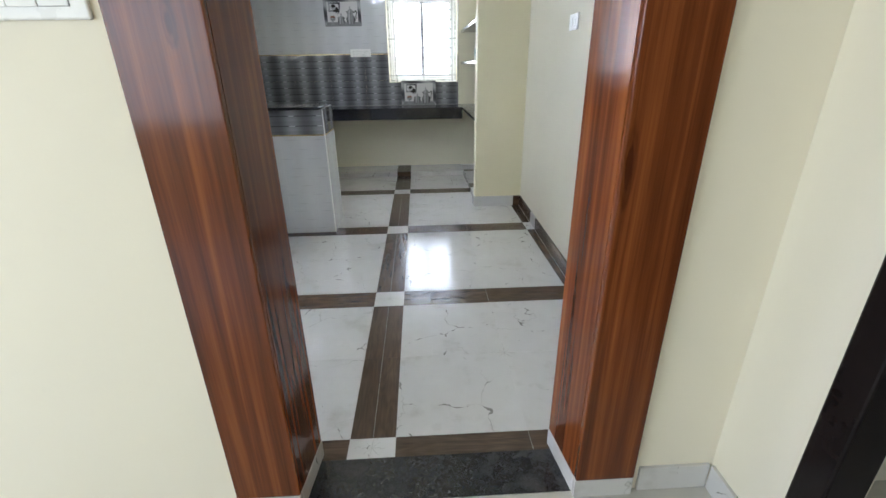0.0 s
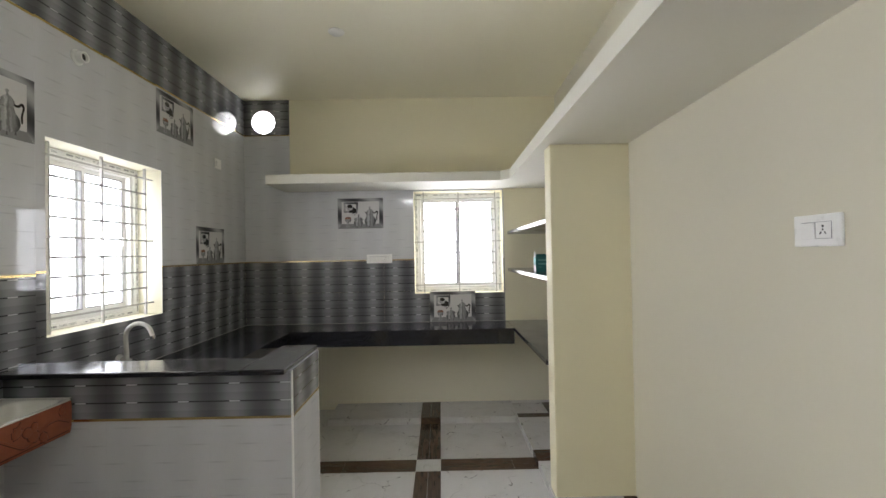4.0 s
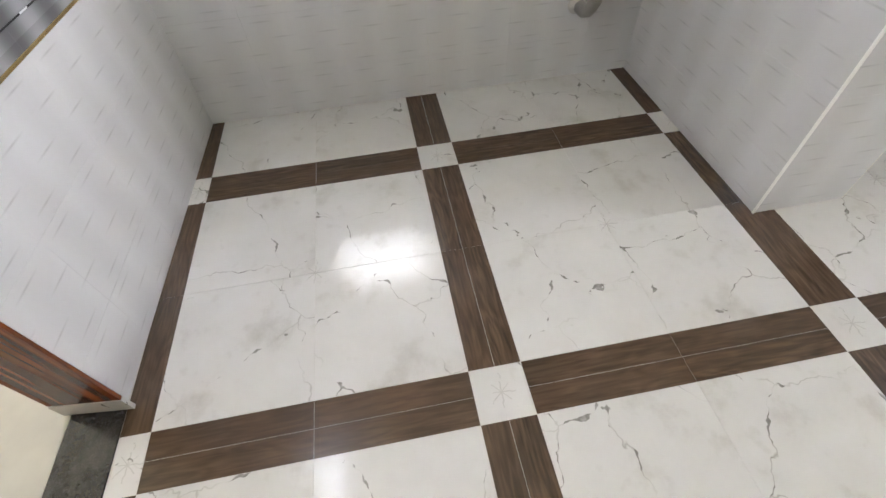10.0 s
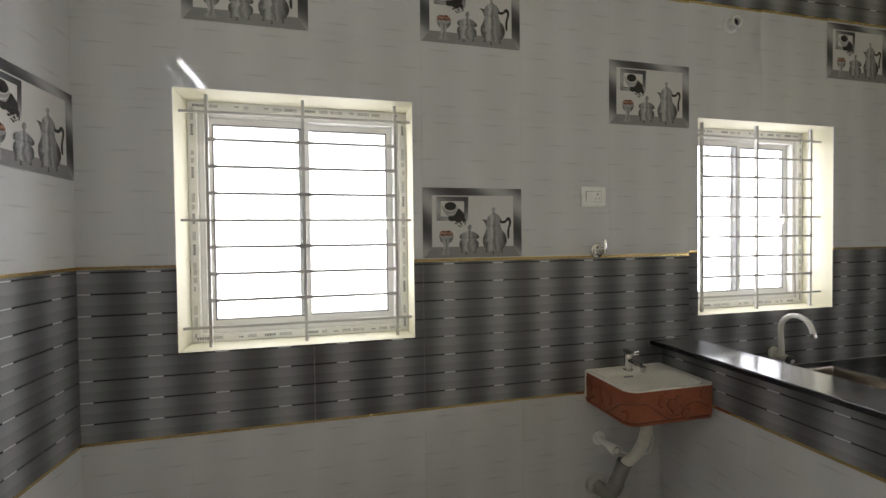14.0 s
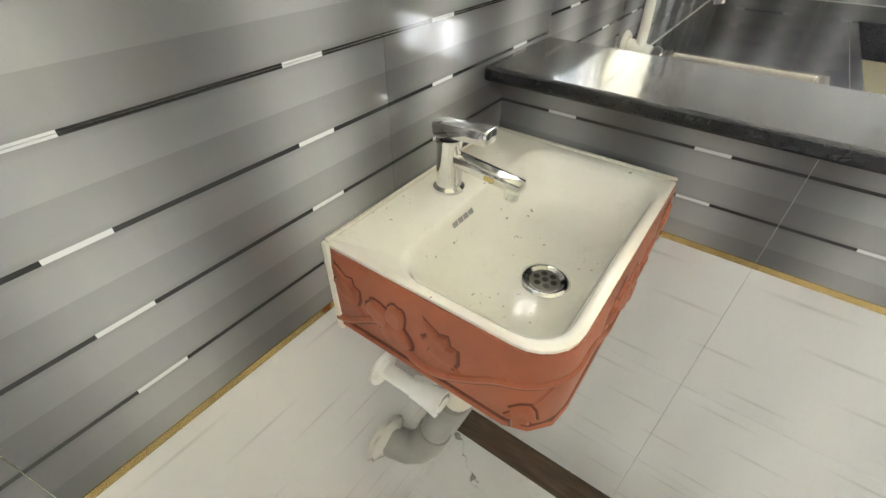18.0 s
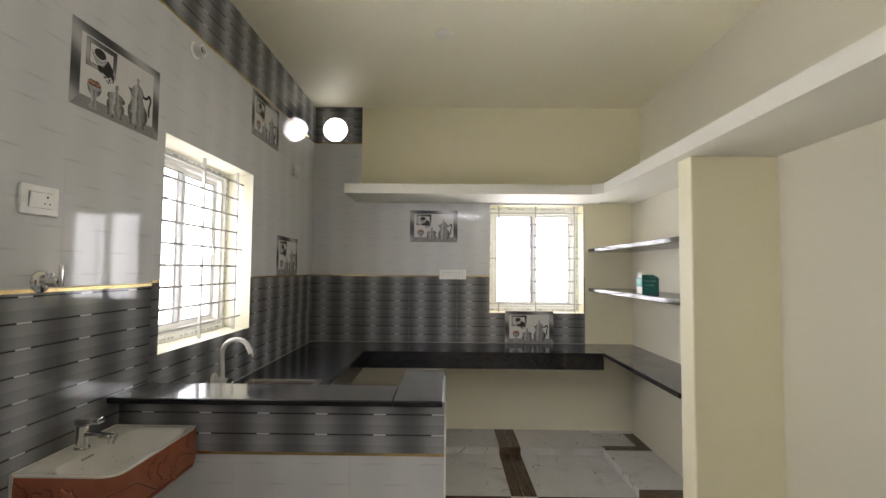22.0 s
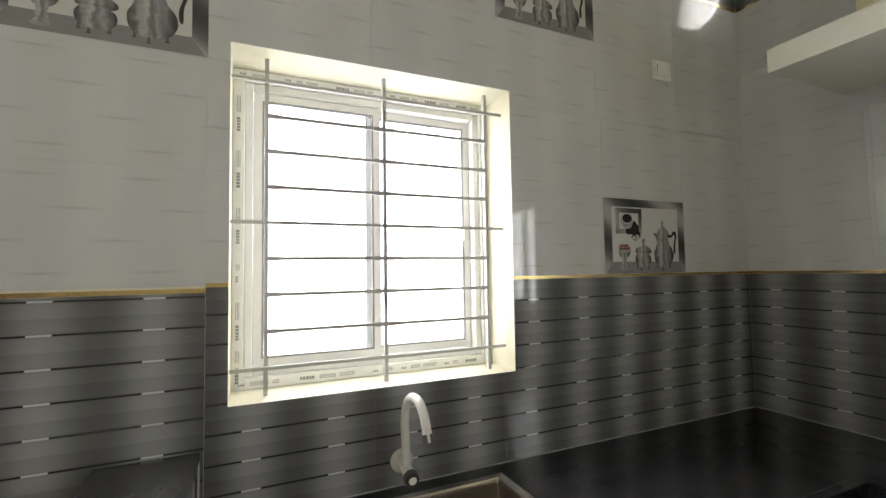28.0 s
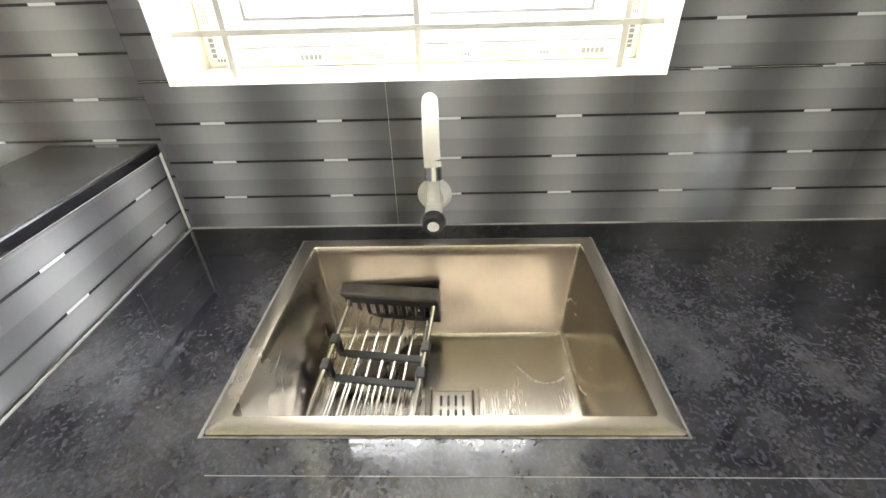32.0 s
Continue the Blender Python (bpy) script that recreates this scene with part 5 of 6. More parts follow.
# ---- corner basin ----
BX0, BX1, BY0, BY1, BZ = XL, -1.500, 3.391, 3.783, 0.917
basin = thing("wash_basin", "small cream ceramic wash basin with a carved terracotta skirt", "wash basin")


def rounded(x0, x1, y0, y1, r, n=6, keep=(1, 1, 1, 1)):
    """A rectangle's outline with rounded corners, anticlockwise from the corner (x0, y0)."""
    out = []
    for k, (cx, cy, a) in enumerate(((x0, y0, 180), (x1, y0, 270), (x1, y1, 0), (x0, y1, 90))):
        rr = r if keep[k] else 0.004
        mx, my = (cx + rr if cx == x0 else cx - rr), (cy + rr if cy == y0 else cy - rr)
        out += [(mx + rr * math.cos(radians(a + 90 * q / n)), my + rr * math.sin(radians(a + 90 * q / n))) for q in range(n + 1)]
    return out


def bridge(bm, rings, cap_first=False, cap_last=False):
    for one, two in zip(rings, rings[1:]):
        for q in range(len(one)):
            w = (q + 1) % len(one)
            bm.faces.new((one[q], one[w], two[w], two[q]))
    if cap_first:
        bm.faces.new(rings[0][::-1])
    if cap_last:
        bm.faces.new(rings[-1])


def basin_body():
    bm = bmesh.new()
    out = lambda grow, z, r=0.05: [bm.verts.new((x, y, z)) for x, y in rounded(BX0 + 0.002, BX1 + grow, BY0 - grow, BY1, r, 6, (0, 1, 0, 0))]
    bowl = lambda inset, z, r: [bm.verts.new((x, y, z)) for x, y in rounded(BX0 + 0.085 + inset, BX1 - 0.012 - inset, BY0 + 0.012 + inset, BY1 - 0.014 - inset, r, 6)]
    rings = [out(-0.012, BZ - 0.105), out(-0.004, BZ - 0.012), out(0.0, BZ - 0.006), out(0.0, BZ - 0.002), out(-0.004, BZ),
             bowl(-0.003, BZ - 0.0008, 0.046), bowl(0.001, BZ - 0.004, 0.046), bowl(0.005, BZ - 0.014, 0.046), bowl(0.012, BZ - 0.044, 0.046), bowl(0.020, BZ - 0.070, 0.044), bowl(0.032, BZ - 0.083, 0.038), bowl(0.052, BZ - 0.0875, 0.028), bowl(0.075, BZ - 0.088, 0.020)]
    bridge(bm, rings, True, True)
    bmesh.ops.recalc_face_normals(bm, faces=bm.faces[:])
    return bm


part("bowl", basin_body(), PORCELAIN, basin, "glossy cream ceramic bowl", None, True)


def skirt():
    """The terracotta shell on the two open sides, bulging downwards at the free corner."""
    bm = bmesh.new()
    path = [(BX0 + 0.003, BY0)] + [(BX1 - 0.05 + 0.05 * math.sin(a), BY0 + 0.05 - 0.05 * math.cos(a)) for a in (radians(9 * q) for q in range(11))] + [(BX1, BY1 - 0.002)]
    ways = [((0, -1) if k == 0 else (1, 0) if k == len(path) - 1 else (math.sin(radians(9 * (k - 1))), -math.cos(radians(9 * (k - 1))))) for k in range(len(path))]
    rows = []
    for (x, y), (nx, ny) in zip(path, ways):
        rows.append([bm.verts.new((x + nx * o, y + ny * o, z)) for o, z in ((0.001, BZ - 0.008), (0.004, BZ - 0.03), (0.003, BZ - 0.112), (-0.004, BZ - 0.142), (-0.014, BZ - 0.142), (-0.012, BZ - 0.008))])
    for one, two in zip(rows, rows[1:]):
        for q in range(6):
            bm.faces.new((one[q], one[(q + 1) % 6], two[(q + 1) % 6], two[q]))
    bm.faces.new(rows[0])
    bm.faces.new(rows[-1][::-1])
    bmesh.ops.recalc_face_normals(bm, faces=bm.faces[:])
    return bm


terra = part("skirt", skirt(), TERRACOTTA, basin, "carved terracotta skirt", None, True)


def leaf_shape(m, size, high):
    """A small lobed leaf in rounded relief, its tip along z."""
    bm = bmesh.new()
    edge = [(0, -0.5), (0.20, -0.36), (0.36, -0.10), (0.25, 0.0), (0.33, 0.20), (0.15, 0.24), (0, 0.58), (-0.15, 0.24), (-0.33, 0.20), (-0.25, 0.0), (-0.36, -0.10), (-0.20, -0.36)]
    rings = [[bm.verts.new(m @ Vector((x * size * k, -h * high, z * size * k))) for x, z in edge] for k, h in ((1.0, 0.0), (0.93, 0.55), (0.72, 0.86), (0.35, 0.80))]
    bridge(bm, rings)
    top = bm.verts.new(m @ Vector((0, -0.62 * high, 0)))
    for q in range(len(edge)):
        bm.faces.new((rings[-1][q], rings[-1][(q + 1) % len(edge)], top))
    bmesh.ops.recalc_face_normals(bm, faces=bm.faces[:])
    return bm


def petal_shape(m, rx, rz, high, n=16):
    """A rounded petal in relief, notched at its outer end."""
    bm = bmesh.new()
    rings = []
    for k, h in ((1.0, 0.0), (0.94, 0.6), (0.7, 0.95), (0.3, 0.8)):
        rings.append([bm.verts.new(m @ Vector((rx * k * math.sin(a) * (1 - 0.35 * math.cos(a) * (math.cos(a) < 0)), -h * high, rz * k * math.cos(a) * (1 - 0.22 * math.exp(-8 * a * a) - 0.22 * math.exp(-8 * (a - math.tau) ** 2)))))
                      for a in (math.tau * q / n for q in range(n))])
    bridge(bm, rings, False, True)
    bmesh.ops.recalc_face_normals(bm, faces=bm.faces[:])
    return bm


def on_skirt(run, z, out=0.0):
    """A frame on the skirt's face: x along it, -y outwards; run counts from the wall round the free corner."""
    straight, r = BX1 - 0.05 - BX0, 0.05
    turn = min(max((run - straight) / r, 0.0), math.pi / 2)
    x = BX0 + min(run, straight) + r * math.sin(turn)
    y = BY0 + r - r * math.cos(turn) + max(0.0, run - straight - r * math.pi / 2)
    nx, ny = math.sin(turn), -math.cos(turn)
    return pose(x + nx * (0.0036 + out), y + ny * (0.0036 + out), BZ + z, 0, 0, math.degrees(turn))


def trail(points, radius, out, name, material, label=""):
    """A raised line over the skirt through smoothed (run, z) points."""
    line = smooth([(r, z, 0.0) for r, z in points], 8)
    return part(name, tube(bmesh.new(), [on_skirt(r, z, out).translation for r, z, _ in line], radius, 8), material, terra, label, None, True)


VINE = [(0.004, -0.124), (0.032, -0.112), (0.078, -0.082), (0.104, -0.094), (0.132, -0.116), (0.165, -0.116), (0.205, -0.092), (0.252, -0.058), (0.305, -0.046), (0.36, -0.052),
        (0.41, -0.085), (0.455, -0.112), (0.50, -0.098), (0.55, -0.066), (0.60, -0.062), (0.655, -0.088)]
trail([(r, z - 0.0042) for r, z in VINE], 0.0060, -0.0042, "vine_groove", TERRA_SHADE, "shade round the carving painted in dark terracotta")
trail(VINE, 0.0052, -0.0012, "vine", TERRACOTTA, "carved vine")
for points in ([(0.030, -0.052), (0.046, -0.076), (0.058, -0.093)], [(0.172, -0.064), (0.190, -0.086), (0.200, -0.094)], [(0.300, -0.046), (0.285, -0.075), (0.272, -0.100)], [(0.425, -0.052), (0.412, -0.070), (0.405, -0.082)],
               [(0.54, -0.105), (0.535, -0.086), (0.53, -0.076)], [(0.62, -0.036), (0.618, -0.050), (0.615, -0.064)]):
    trail(points, 0.0026, -0.0010, "stem", TERRACOTTA)
for run, z, turn, size in ((0.032, -0.052, -28, 0.056), (0.170, -0.062, -34, 0.062), (0.270, -0.104, 200, 0.044), (0.430, -0.046, 25, 0.056), (0.538, -0.110, 160, 0.050), (0.622, -0.034, 10, 0.044)):
    spot = on_skirt(run, z) @ pose(0, 0, 0, 0, turn, 0)
    part("leaf_groove", leaf_shape(spot, size * 1.17, 0.0012), TERRA_SHADE, terra, "shade round the carving painted in dark terracotta")
    part("leaf_relief", leaf_shape(spot, size, 0.0062), TERRACOTTA, terra, "carved leaf", None, True)
for run, z in ((0.096, -0.072), (0.485, -0.070)):
    for dx, dz, turn, rx, rz in ((-0.014, 0.006, -55, 0.017, 0.021), (0.012, 0.016, 15, 0.013, 0.021), (0.012, -0.018, 135, 0.020, 0.024)):
        spot = on_skirt(run + dx, z + dz) @ pose(0, 0, 0, 0, turn, 0)
        part("petal_groove", petal_shape(spot, rx * 1.2, rz * 1.2, 0.0011), TERRA_SHADE, terra, "shade round the carving painted in dark terracotta")
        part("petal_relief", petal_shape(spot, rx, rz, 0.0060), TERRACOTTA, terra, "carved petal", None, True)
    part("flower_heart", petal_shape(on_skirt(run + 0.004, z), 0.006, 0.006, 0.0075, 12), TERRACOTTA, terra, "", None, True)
trail([(0.003, -0.1285), (0.20, -0.1285), (0.42, -0.1285), (0.655, -0.1285)], 0.0022, -0.0034, "border_groove", TERRA_SHADE, "shade round the carving painted in dark terracotta")
trail([(0.003, -0.1345), (0.20, -0.1345), (0.42, -0.1345), (0.655, -0.1345)], 0.0046, -0.0042, "border_bead", TERRACOTTA, "carved border bead")
DRAIN_Z = BZ - 0.088
drain = part("drain", lathe(bmesh.new(), [(0.034, 0.0), (0.034, 0.002), (0.031, 0.0042), (0.026, 0.0042), (0.022, 0.0018), (0.0, 0.0018)], 32), CHROME, basin, "chrome drain fitting", pose(-1.592, 3.575, DRAIN_Z), True)
part("drain_dish", lathe(bmesh.new(), [(0.0205, 0.0019), (0.0205, 0.0023), (0.0, 0.0024)], 28), DULL_STEEL, drain, "dull steel drain dish")
for q in range(7):
    turn, far = q * math.tau / 6, 0.0 if q == 6 else 0.0125
    part("drain_hole", lathe(bmesh.new(), [(0.0043, 0.0), (0.0043, 0.0004)], 14), SOCKET_BLACK, drain, "", pose(far * math.cos(turn), far * math.sin(turn), 0.0025))
for k in range(4):
    part("stamp", cube(-0.0035, 0.0035, -0.005, 0.005, 0, 0.0004), FILM_INK, basin, "dark stamped mark", pose(-1.706, 3.525 + 0.012 * k, BZ - 0.014, 0, 62, 0))
part("sealant", cube(BX0 + 0.0005, BX0 + 0.010, BY0 - 0.006, BY0 - 0.0005, BZ - 0.145, BZ + 0.003, bevel=0.002), WHITE_PIPE, basin, "white sealant bead")
part("sealant", cube(BX0 + 0.0005, BX0 + 0.007, BY0, BY1, BZ + 0.0005, BZ + 0.005, bevel=0.002), WHITE_PIPE, basin, "white sealant bead")
part("sealant", cube(BX0 + 0.008, BX1, BY1 - 0.004, BY1 + 0.0015, BZ + 0.0005, BZ + 0.005, bevel=0.002), WHITE_PIPE, basin, "white sealant bead")

tap = thing("basin_tap", "chrome single-lever mixer tap on the basin deck", "tap", pose(-1.752, 3.575, BZ))
part("body", lathe(bmesh.new(), [(0.022, 0), (0.022, 0.004), (0.0175, 0.008), (0.0165, 0.066), (0.018, 0.070), (0.018, 0.074), (0.0, 0.0745)], 24), CHROME, tap, "", None, True)
part("spout", cube(0.010, 0.110, -0.011, 0.011, -0.007, 0.009, bevel=0.004, m=pose(0, 0, 0.048, 0, 6, 0)), CHROME, tap, "", None, True)
part("nozzle", rod(bmesh.new(), (0.096, 0, 0.019), (0.097, 0, 0.040), 0.0095, 16), CHROME, tap, "", None, True)
part("lever", cube(-0.020, 0.062, -0.014, 0.014, -0.008, 0.012, bevel=0.005, m=pose(0, 0, 0.085, 0, -4, 0)), CHROME, tap, "", None, True)
part("mark", cube(0.06, 0.075, -0.0116, -0.0111, 0.038, 0.044), GOLD, tap, "small orange mark")

waste = thing("basin_waste", "white and grey plastic waste pipe under the basin", "pipe")
part("white_bend", tube(bmesh.new(), [(-1.61, 3.56, 0.79), (-1.611, 3.559, 0.71), (-1.622, 3.550, 0.645), (-1.648, 3.534, 0.585), (-1.680, 3.515, 0.540), (-1.699, 3.502, 0.508)], 0.023, 16), WHITE_PIPE, waste, "white waste pipe", None, True)
part("coupling", tube(bmesh.new(), [(-1.61, 3.56, 0.815), (-1.61, 3.56, 0.77)], 0.030, 16), WHITE_PIPE, waste, "", None, True)
part("grey_pipe", tube(bmesh.new(), [(-1.690, 3.508, 0.530), (-1.704, 3.495, 0.475), (-1.714, 3.484, 0.428)], 0.029, 18), GREY_PIPE, waste, "grey plastic socket pipe", None, True)
part("grey_elbow", tube(bmesh.new(), [(-1.711, 3.487, 0.440), (-1.720, 3.477, 0.405), (-1.734, 3.467, 0.381), (-1.755, 3.456, 0.372), (-1.778, 3.447, 0.378), (-1.797, 3.440, 0.388)], 0.0325, 18), GREY_PIPE, waste, "stained grey elbow", None, True)
part("collar", tube(bmesh.new(), [(-1.6885, 3.509, 0.536), (-1.692, 3.506, 0.522)], 0.0315, 18), GREY_PIPE, waste, "grey socket rim", None, True)
mortar = bmesh.new()
bmesh.ops.create_icosphere(mortar, subdivisions=3, radius=1.0)
for v in mortar.verts:
    lump = 1 + 0.22 * noise.noise(v.co * 2.3)
    v.co = Vector((-1.798 + max(-0.001, v.co.x * 0.020 * lump), 3.436 + v.co.y * 0.052 * lump, 0.392 + v.co.z * 0.046 * lump))
part("mortar", mortar, CEMENT, waste, "rough dab of mortar round the pipe", None, True)
valve = thing("angle_valve", "white plastic angle valve on the tiled wall below the basin", "valve", pose(XL, 3.455, 0.60, 0, 0, 90))
part("flange", lathe(bmesh.new(), [(0.032, 0), (0.032, 0.004), (0.014, 0.012), (0.0, 0.0125)], 20, pose(0, 0, 0, 90)), PLASTIC, valve, "", None, True)
part("stem", tube(bmesh.new(), [(0, -0.01, 0), (0, -0.085, 0)], 0.014, 14), PLASTIC, valve, "", None, True)
knob = part("handle", tube(bmesh.new(), [(0, -0.070, 0), (0.003, -0.095, -0.002), (0.006, -0.122, -0.005)], [0.016, 0.019, 0.024], 18), PLASTIC, valve, "", None, True)
part("handle_ring", lathe(bmesh.new(), [(0.0195, 0.0), (0.0195, 0.0014), (0.0, 0.0015)], 20, pose(0.006, -0.122, -0.005, 96)), GREY_PIPE, knob, "grey ring")
part("handle_cap", lathe(bmesh.new(), [(0.015, 0.0), (0.014, 0.0030), (0.0, 0.0034)], 20, pose(0.006, -0.122, -0.005, 96)), PLASTIC, knob, "white cap", None, True)
hose = thing("supply_hose", "thin white flexible hose looping below the basin", "hose")
part("tube", tube(bmesh.new(), [(-1.745, 3.47, 0.60), (-1.72, 3.50, 0.575), (-1.68, 3.56, 0.555), (-1.655, 3.61, 0.585), (-1.65, 3.625, 0.65), (-1.67, 3.615, 0.72), (-1.70, 3.60, 0.79)], 0.006, 8), PLASTIC, hose, "", None, True)

# ---- kitchen sink ----
sink = thing("kitchen_sink", "square brushed steel sink set in the black granite counter", "sink")
S0, S1, S2, S3 = SINK


def sink_bowl():
    bm = bmesh.new()
    ring = lambda inset, z, r: [bm.verts.new((x, y, z)) for x, y in rounded(S0 + inset, S1 - inset, S2 + inset, S3 - inset, r, 4)]
    rings = [ring(0.0, CZ + 0.0005, 0.006), ring(0.0, CZ + 0.003, 0.006), ring(0.002, CZ + 0.004, 0.006), ring(0.024, CZ + 0.004, 0.006), ring(0.0255, CZ + 0.001, 0.006),
             ring(0.0265, CZ - 0.02, 0.008), ring(0.036, CZ - 0.204, 0.011), ring(0.038, CZ - 0.212, 0.011), ring(0.044, CZ - 0.217, 0.012), ring(0.060, CZ - 0.218, 0.012)]
    bridge(bm, rings, False, True)
    bmesh.ops.recalc_face_normals(bm, faces=bm.faces[:])
    for f in bm.faces:
        f.normal_flip() if f.normal.z < -0.5 else None
    return bm


part("bowl", sink_bowl(), STEEL, sink, "", None, True)
SB = CZ - 0.218
strainer = part("strainer", cube(-0.05, 0.05, -0.05, 0.05, 0.0002, 0.003, bevel=0.002), STEEL, sink, "square steel strainer", pose(-1.508, 4.498, SB))
part("strainer_recess", cube(-0.040, 0.040, -0.040, 0.040, 0.003, 0.0034), SOCKET_BLACK, strainer)
part("strainer_plate", cube(-0.0375, 0.0375, -0.0375, 0.0375, 0.0035, 0.006, bevel=0.003), STEEL, strainer)
for x in (-0.015, 0.015):
    for k in range(4):
        part("strainer_slot", cube(x - 0.011, x + 0.011, -0.0225 + k * 0.0135, -0.0185 + k * 0.0135, 0.0061, 0.0063), SOCKET_BLACK, strainer)
for nm, q in (("lime_edge", (S0 - 0.004, S0 - 0.0005, S2, S3)), ("lime_edge", (S1 + 0.0005, S1 + 0.003, S2, S3)), ("lime_edge", (S0 - 0.004, S1 + 0.003, S2 - 0.005, S2 - 0.0005)), ("lime_edge", (S0 - 0.004, S1 + 0.003, S3 + 0.0005, S3 + 0.004))):
    part(nm, cube(*q, CZ + 0.0002, CZ + 0.0012), LIME, sink, "pale lime scale along the rim")

# ---- drainer basket leaning in the sink ----
rack = thing("dish_drainer", "steel wire sink drainer with black plastic ends, in the sink", "dish drainer", pose(-1.580, 4.361, SB + 0.047, 0, 10, -7))
for y in (-0.088, 0.088):
    part("side_rail", tube(bmesh.new(), [(-0.115, y, 0.035), (-0.105, y, 0.03), (0.15, y, 0.03)], 0.0045, 8), CHROME, rack, "steel side rail", None, True)
    for x in (-0.02, 0.035):
        part("clip", cube(x - 0.011, x + 0.011, y - 0.008, y + 0.008, 0.022, 0.038, bevel=0.003), BLACK_PLASTIC, rack, "black plastic clip")
part("end_piece", upright(bmesh.new(), (-0.098, 0.098), (-0.02, 0.055), 0.0, 0.010, [(-0.085 + 0.0189 * k, -0.085 + 0.0189 * k + 0.011, -0.008, 0.024) for k in range(9)], pose(-0.118, 0, 0, 0, 0, 90)), BLACK_PLASTIC, rack, "black plastic end with slots")
part("end_cap", cube(-0.138, -0.105, -0.1, 0.1, 0.0552, 0.066, bevel=0.004), DUSTY_PLASTIC, rack, "dusty grey-brown plastic end cap")
for k, x in enumerate((-0.02, 0.035)):
    part("cross_piece", cube(x - 0.008, x + 0.008, -0.082, 0.082, -0.020, -0.009, bevel=0.003), BLACK_PLASTIC, rack, "black plastic cross piece")
    for y in (-0.084, 0.084):
        part("riser", cube(x - 0.006, x + 0.006, y - 0.004, y + 0.004, -0.018, 0.022), BLACK_PLASTIC, rack)
for k in range(7):
    y = -0.072 + 0.024 * k
    part("wire", tube(bmesh.new(), [(-0.112, y, -0.010), (-0.10, y, -0.0145), (0.0, y, -0.0145), (0.14, y, -0.0145)], 0.0030, 8), CHROME, rack, "steel wire", None, True)
for k in range(8):
    y = -0.078 + 0.0223 * k
    part("wire", tube(bmesh.new(), [(0.035, y, -0.0145), (0.135, y, -0.0145)], 0.0030, 8), CHROME, rack, "steel wire", None, True)

# ---- swan-neck tap on the wall above the sink ----
swan = thing("sink_tap", "white plastic swan-neck tap with a black knob over the sink", "tap", pose(XL, 4.467, 0.918))
part("flange", lathe(bmesh.new(), [(0.034, 0.001), (0.034, 0.006), (0.026, 0.014), (0.0, 0.0145)], 24, pose(0, 0, 0, 0, 90)), TAP_PLASTIC, swan, "", None, True)
part("body", tube(bmesh.new(), [(0.008, 0, 0), (0.075, 0, -0.012)], 0.017, 16), TAP_PLASTIC, swan, "", None, True)
neck = [(0.045, 0, 0.0), (0.045, 0, 0.04), (0.042, -0.002, 0.12)] + arc((0.114, 0.004, 0.135), 0.073, 180, 20, 12, (1, 0.05, 0), (0, 0, 1)) + [(0.190, 0.009, 0.135)]
part("neck", tube(bmesh.new(), neck, [0.014, 0.013] + [0.0125] * (len(neck) - 3) + [0.013], 16), TAP_PLASTIC, swan, "", None, True)
part("nozzle", tube(bmesh.new(), [(0.187, 0.0088, 0.146), (0.193, 0.0095, 0.116)], 0.0125, 16), CHROME, swan, "chrome nozzle", None, True)
knob = part("knob", lathe(bmesh.new(), [(0.010, 0.0), (0.022, 0.004), (0.024, 0.012), (0.020, 0.024), (0.0, 0.0245)], 14, pose(0.076, 0, -0.014, 0, 102)), BLACK_PLASTIC, swan, "black round tap knob", None, True)
part("button", lathe(bmesh.new(), [(0.011, 0.0), (0.011, 0.0022), (0.0, 0.0023)], 18, pose(0.076, 0, -0.014, 0, 102) @ pose(0, 0, 0.0245)), PLASTIC, knob, "white button", None, True)

# ---- chrome bib tap ----
bib = thing("bib_tap", "small chrome bib tap on the tiled wall", "tap", pose(XL, 3.450, 1.460, 0, 0, 90))
part("flange", lathe(bmesh.new(), [(0.034, 0.001), (0.034, 0.004), (0.030, 0.009), (0.019, 0.016), (0.0, 0.0165)], 28, pose(0, 0, 0, 90)), CHROME, bib, "", None, True)
part("body", lathe(bmesh.new(), [(0.012, 0.010), (0.012, 0.036), (0.015, 0.039), (0.015, 0.056), (0.011, 0.060), (0.0, 0.0605)], 20, pose(0, 0, 0, 90)), CHROME, bib, "", None, True)
part("spindle", lathe(bmesh.new(), [(0.006, 0.010), (0.006, 0.018), (0.011, 0.019), (0.011, 0.026), (0.0, 0.0265)], 16, pose(0, -0.030, 0)), CHROME, bib, "small chrome knob", None, True)
part("lever", cube(-0.008, 0.008, -0.067, -0.061, -0.016, 0.050, bevel=0.0028), CHROME, bib, "upright flat chrome lever", None, True)

# ---- pipe stub high on the wall ----
stub = thing("pipe_stub", "white plastic pipe stub with a dark opening on the tiled wall", "pipe", pose(XL, 4.192, 2.550, 0, 0, 90))
ringm = bmesh.new()
rr = [[ringm.verts.new((r * math.cos(a), y, r * math.sin(a))) for a in (math.tau * q / 24 for q in range(24))] for r, y in ((0.040, 0.001), (0.040, -0.006), (0.030, -0.012), (0.028, -0.045), (0.021, -0.045), (0.021, 0.0))]
bridge(ringm, rr)
bmesh.ops.recalc_face_normals(ringm, faces=ringm.faces[:])
part("sleeve", ringm, PLASTIC, stub, "", None, True)
part("opening", lathe(bmesh.new(), [(0.0205, 0.0), (0.0205, 0.001)], 20, pose(0, -0.030, 0, 90)), SOCKET_BLACK, stub, "dark open end")


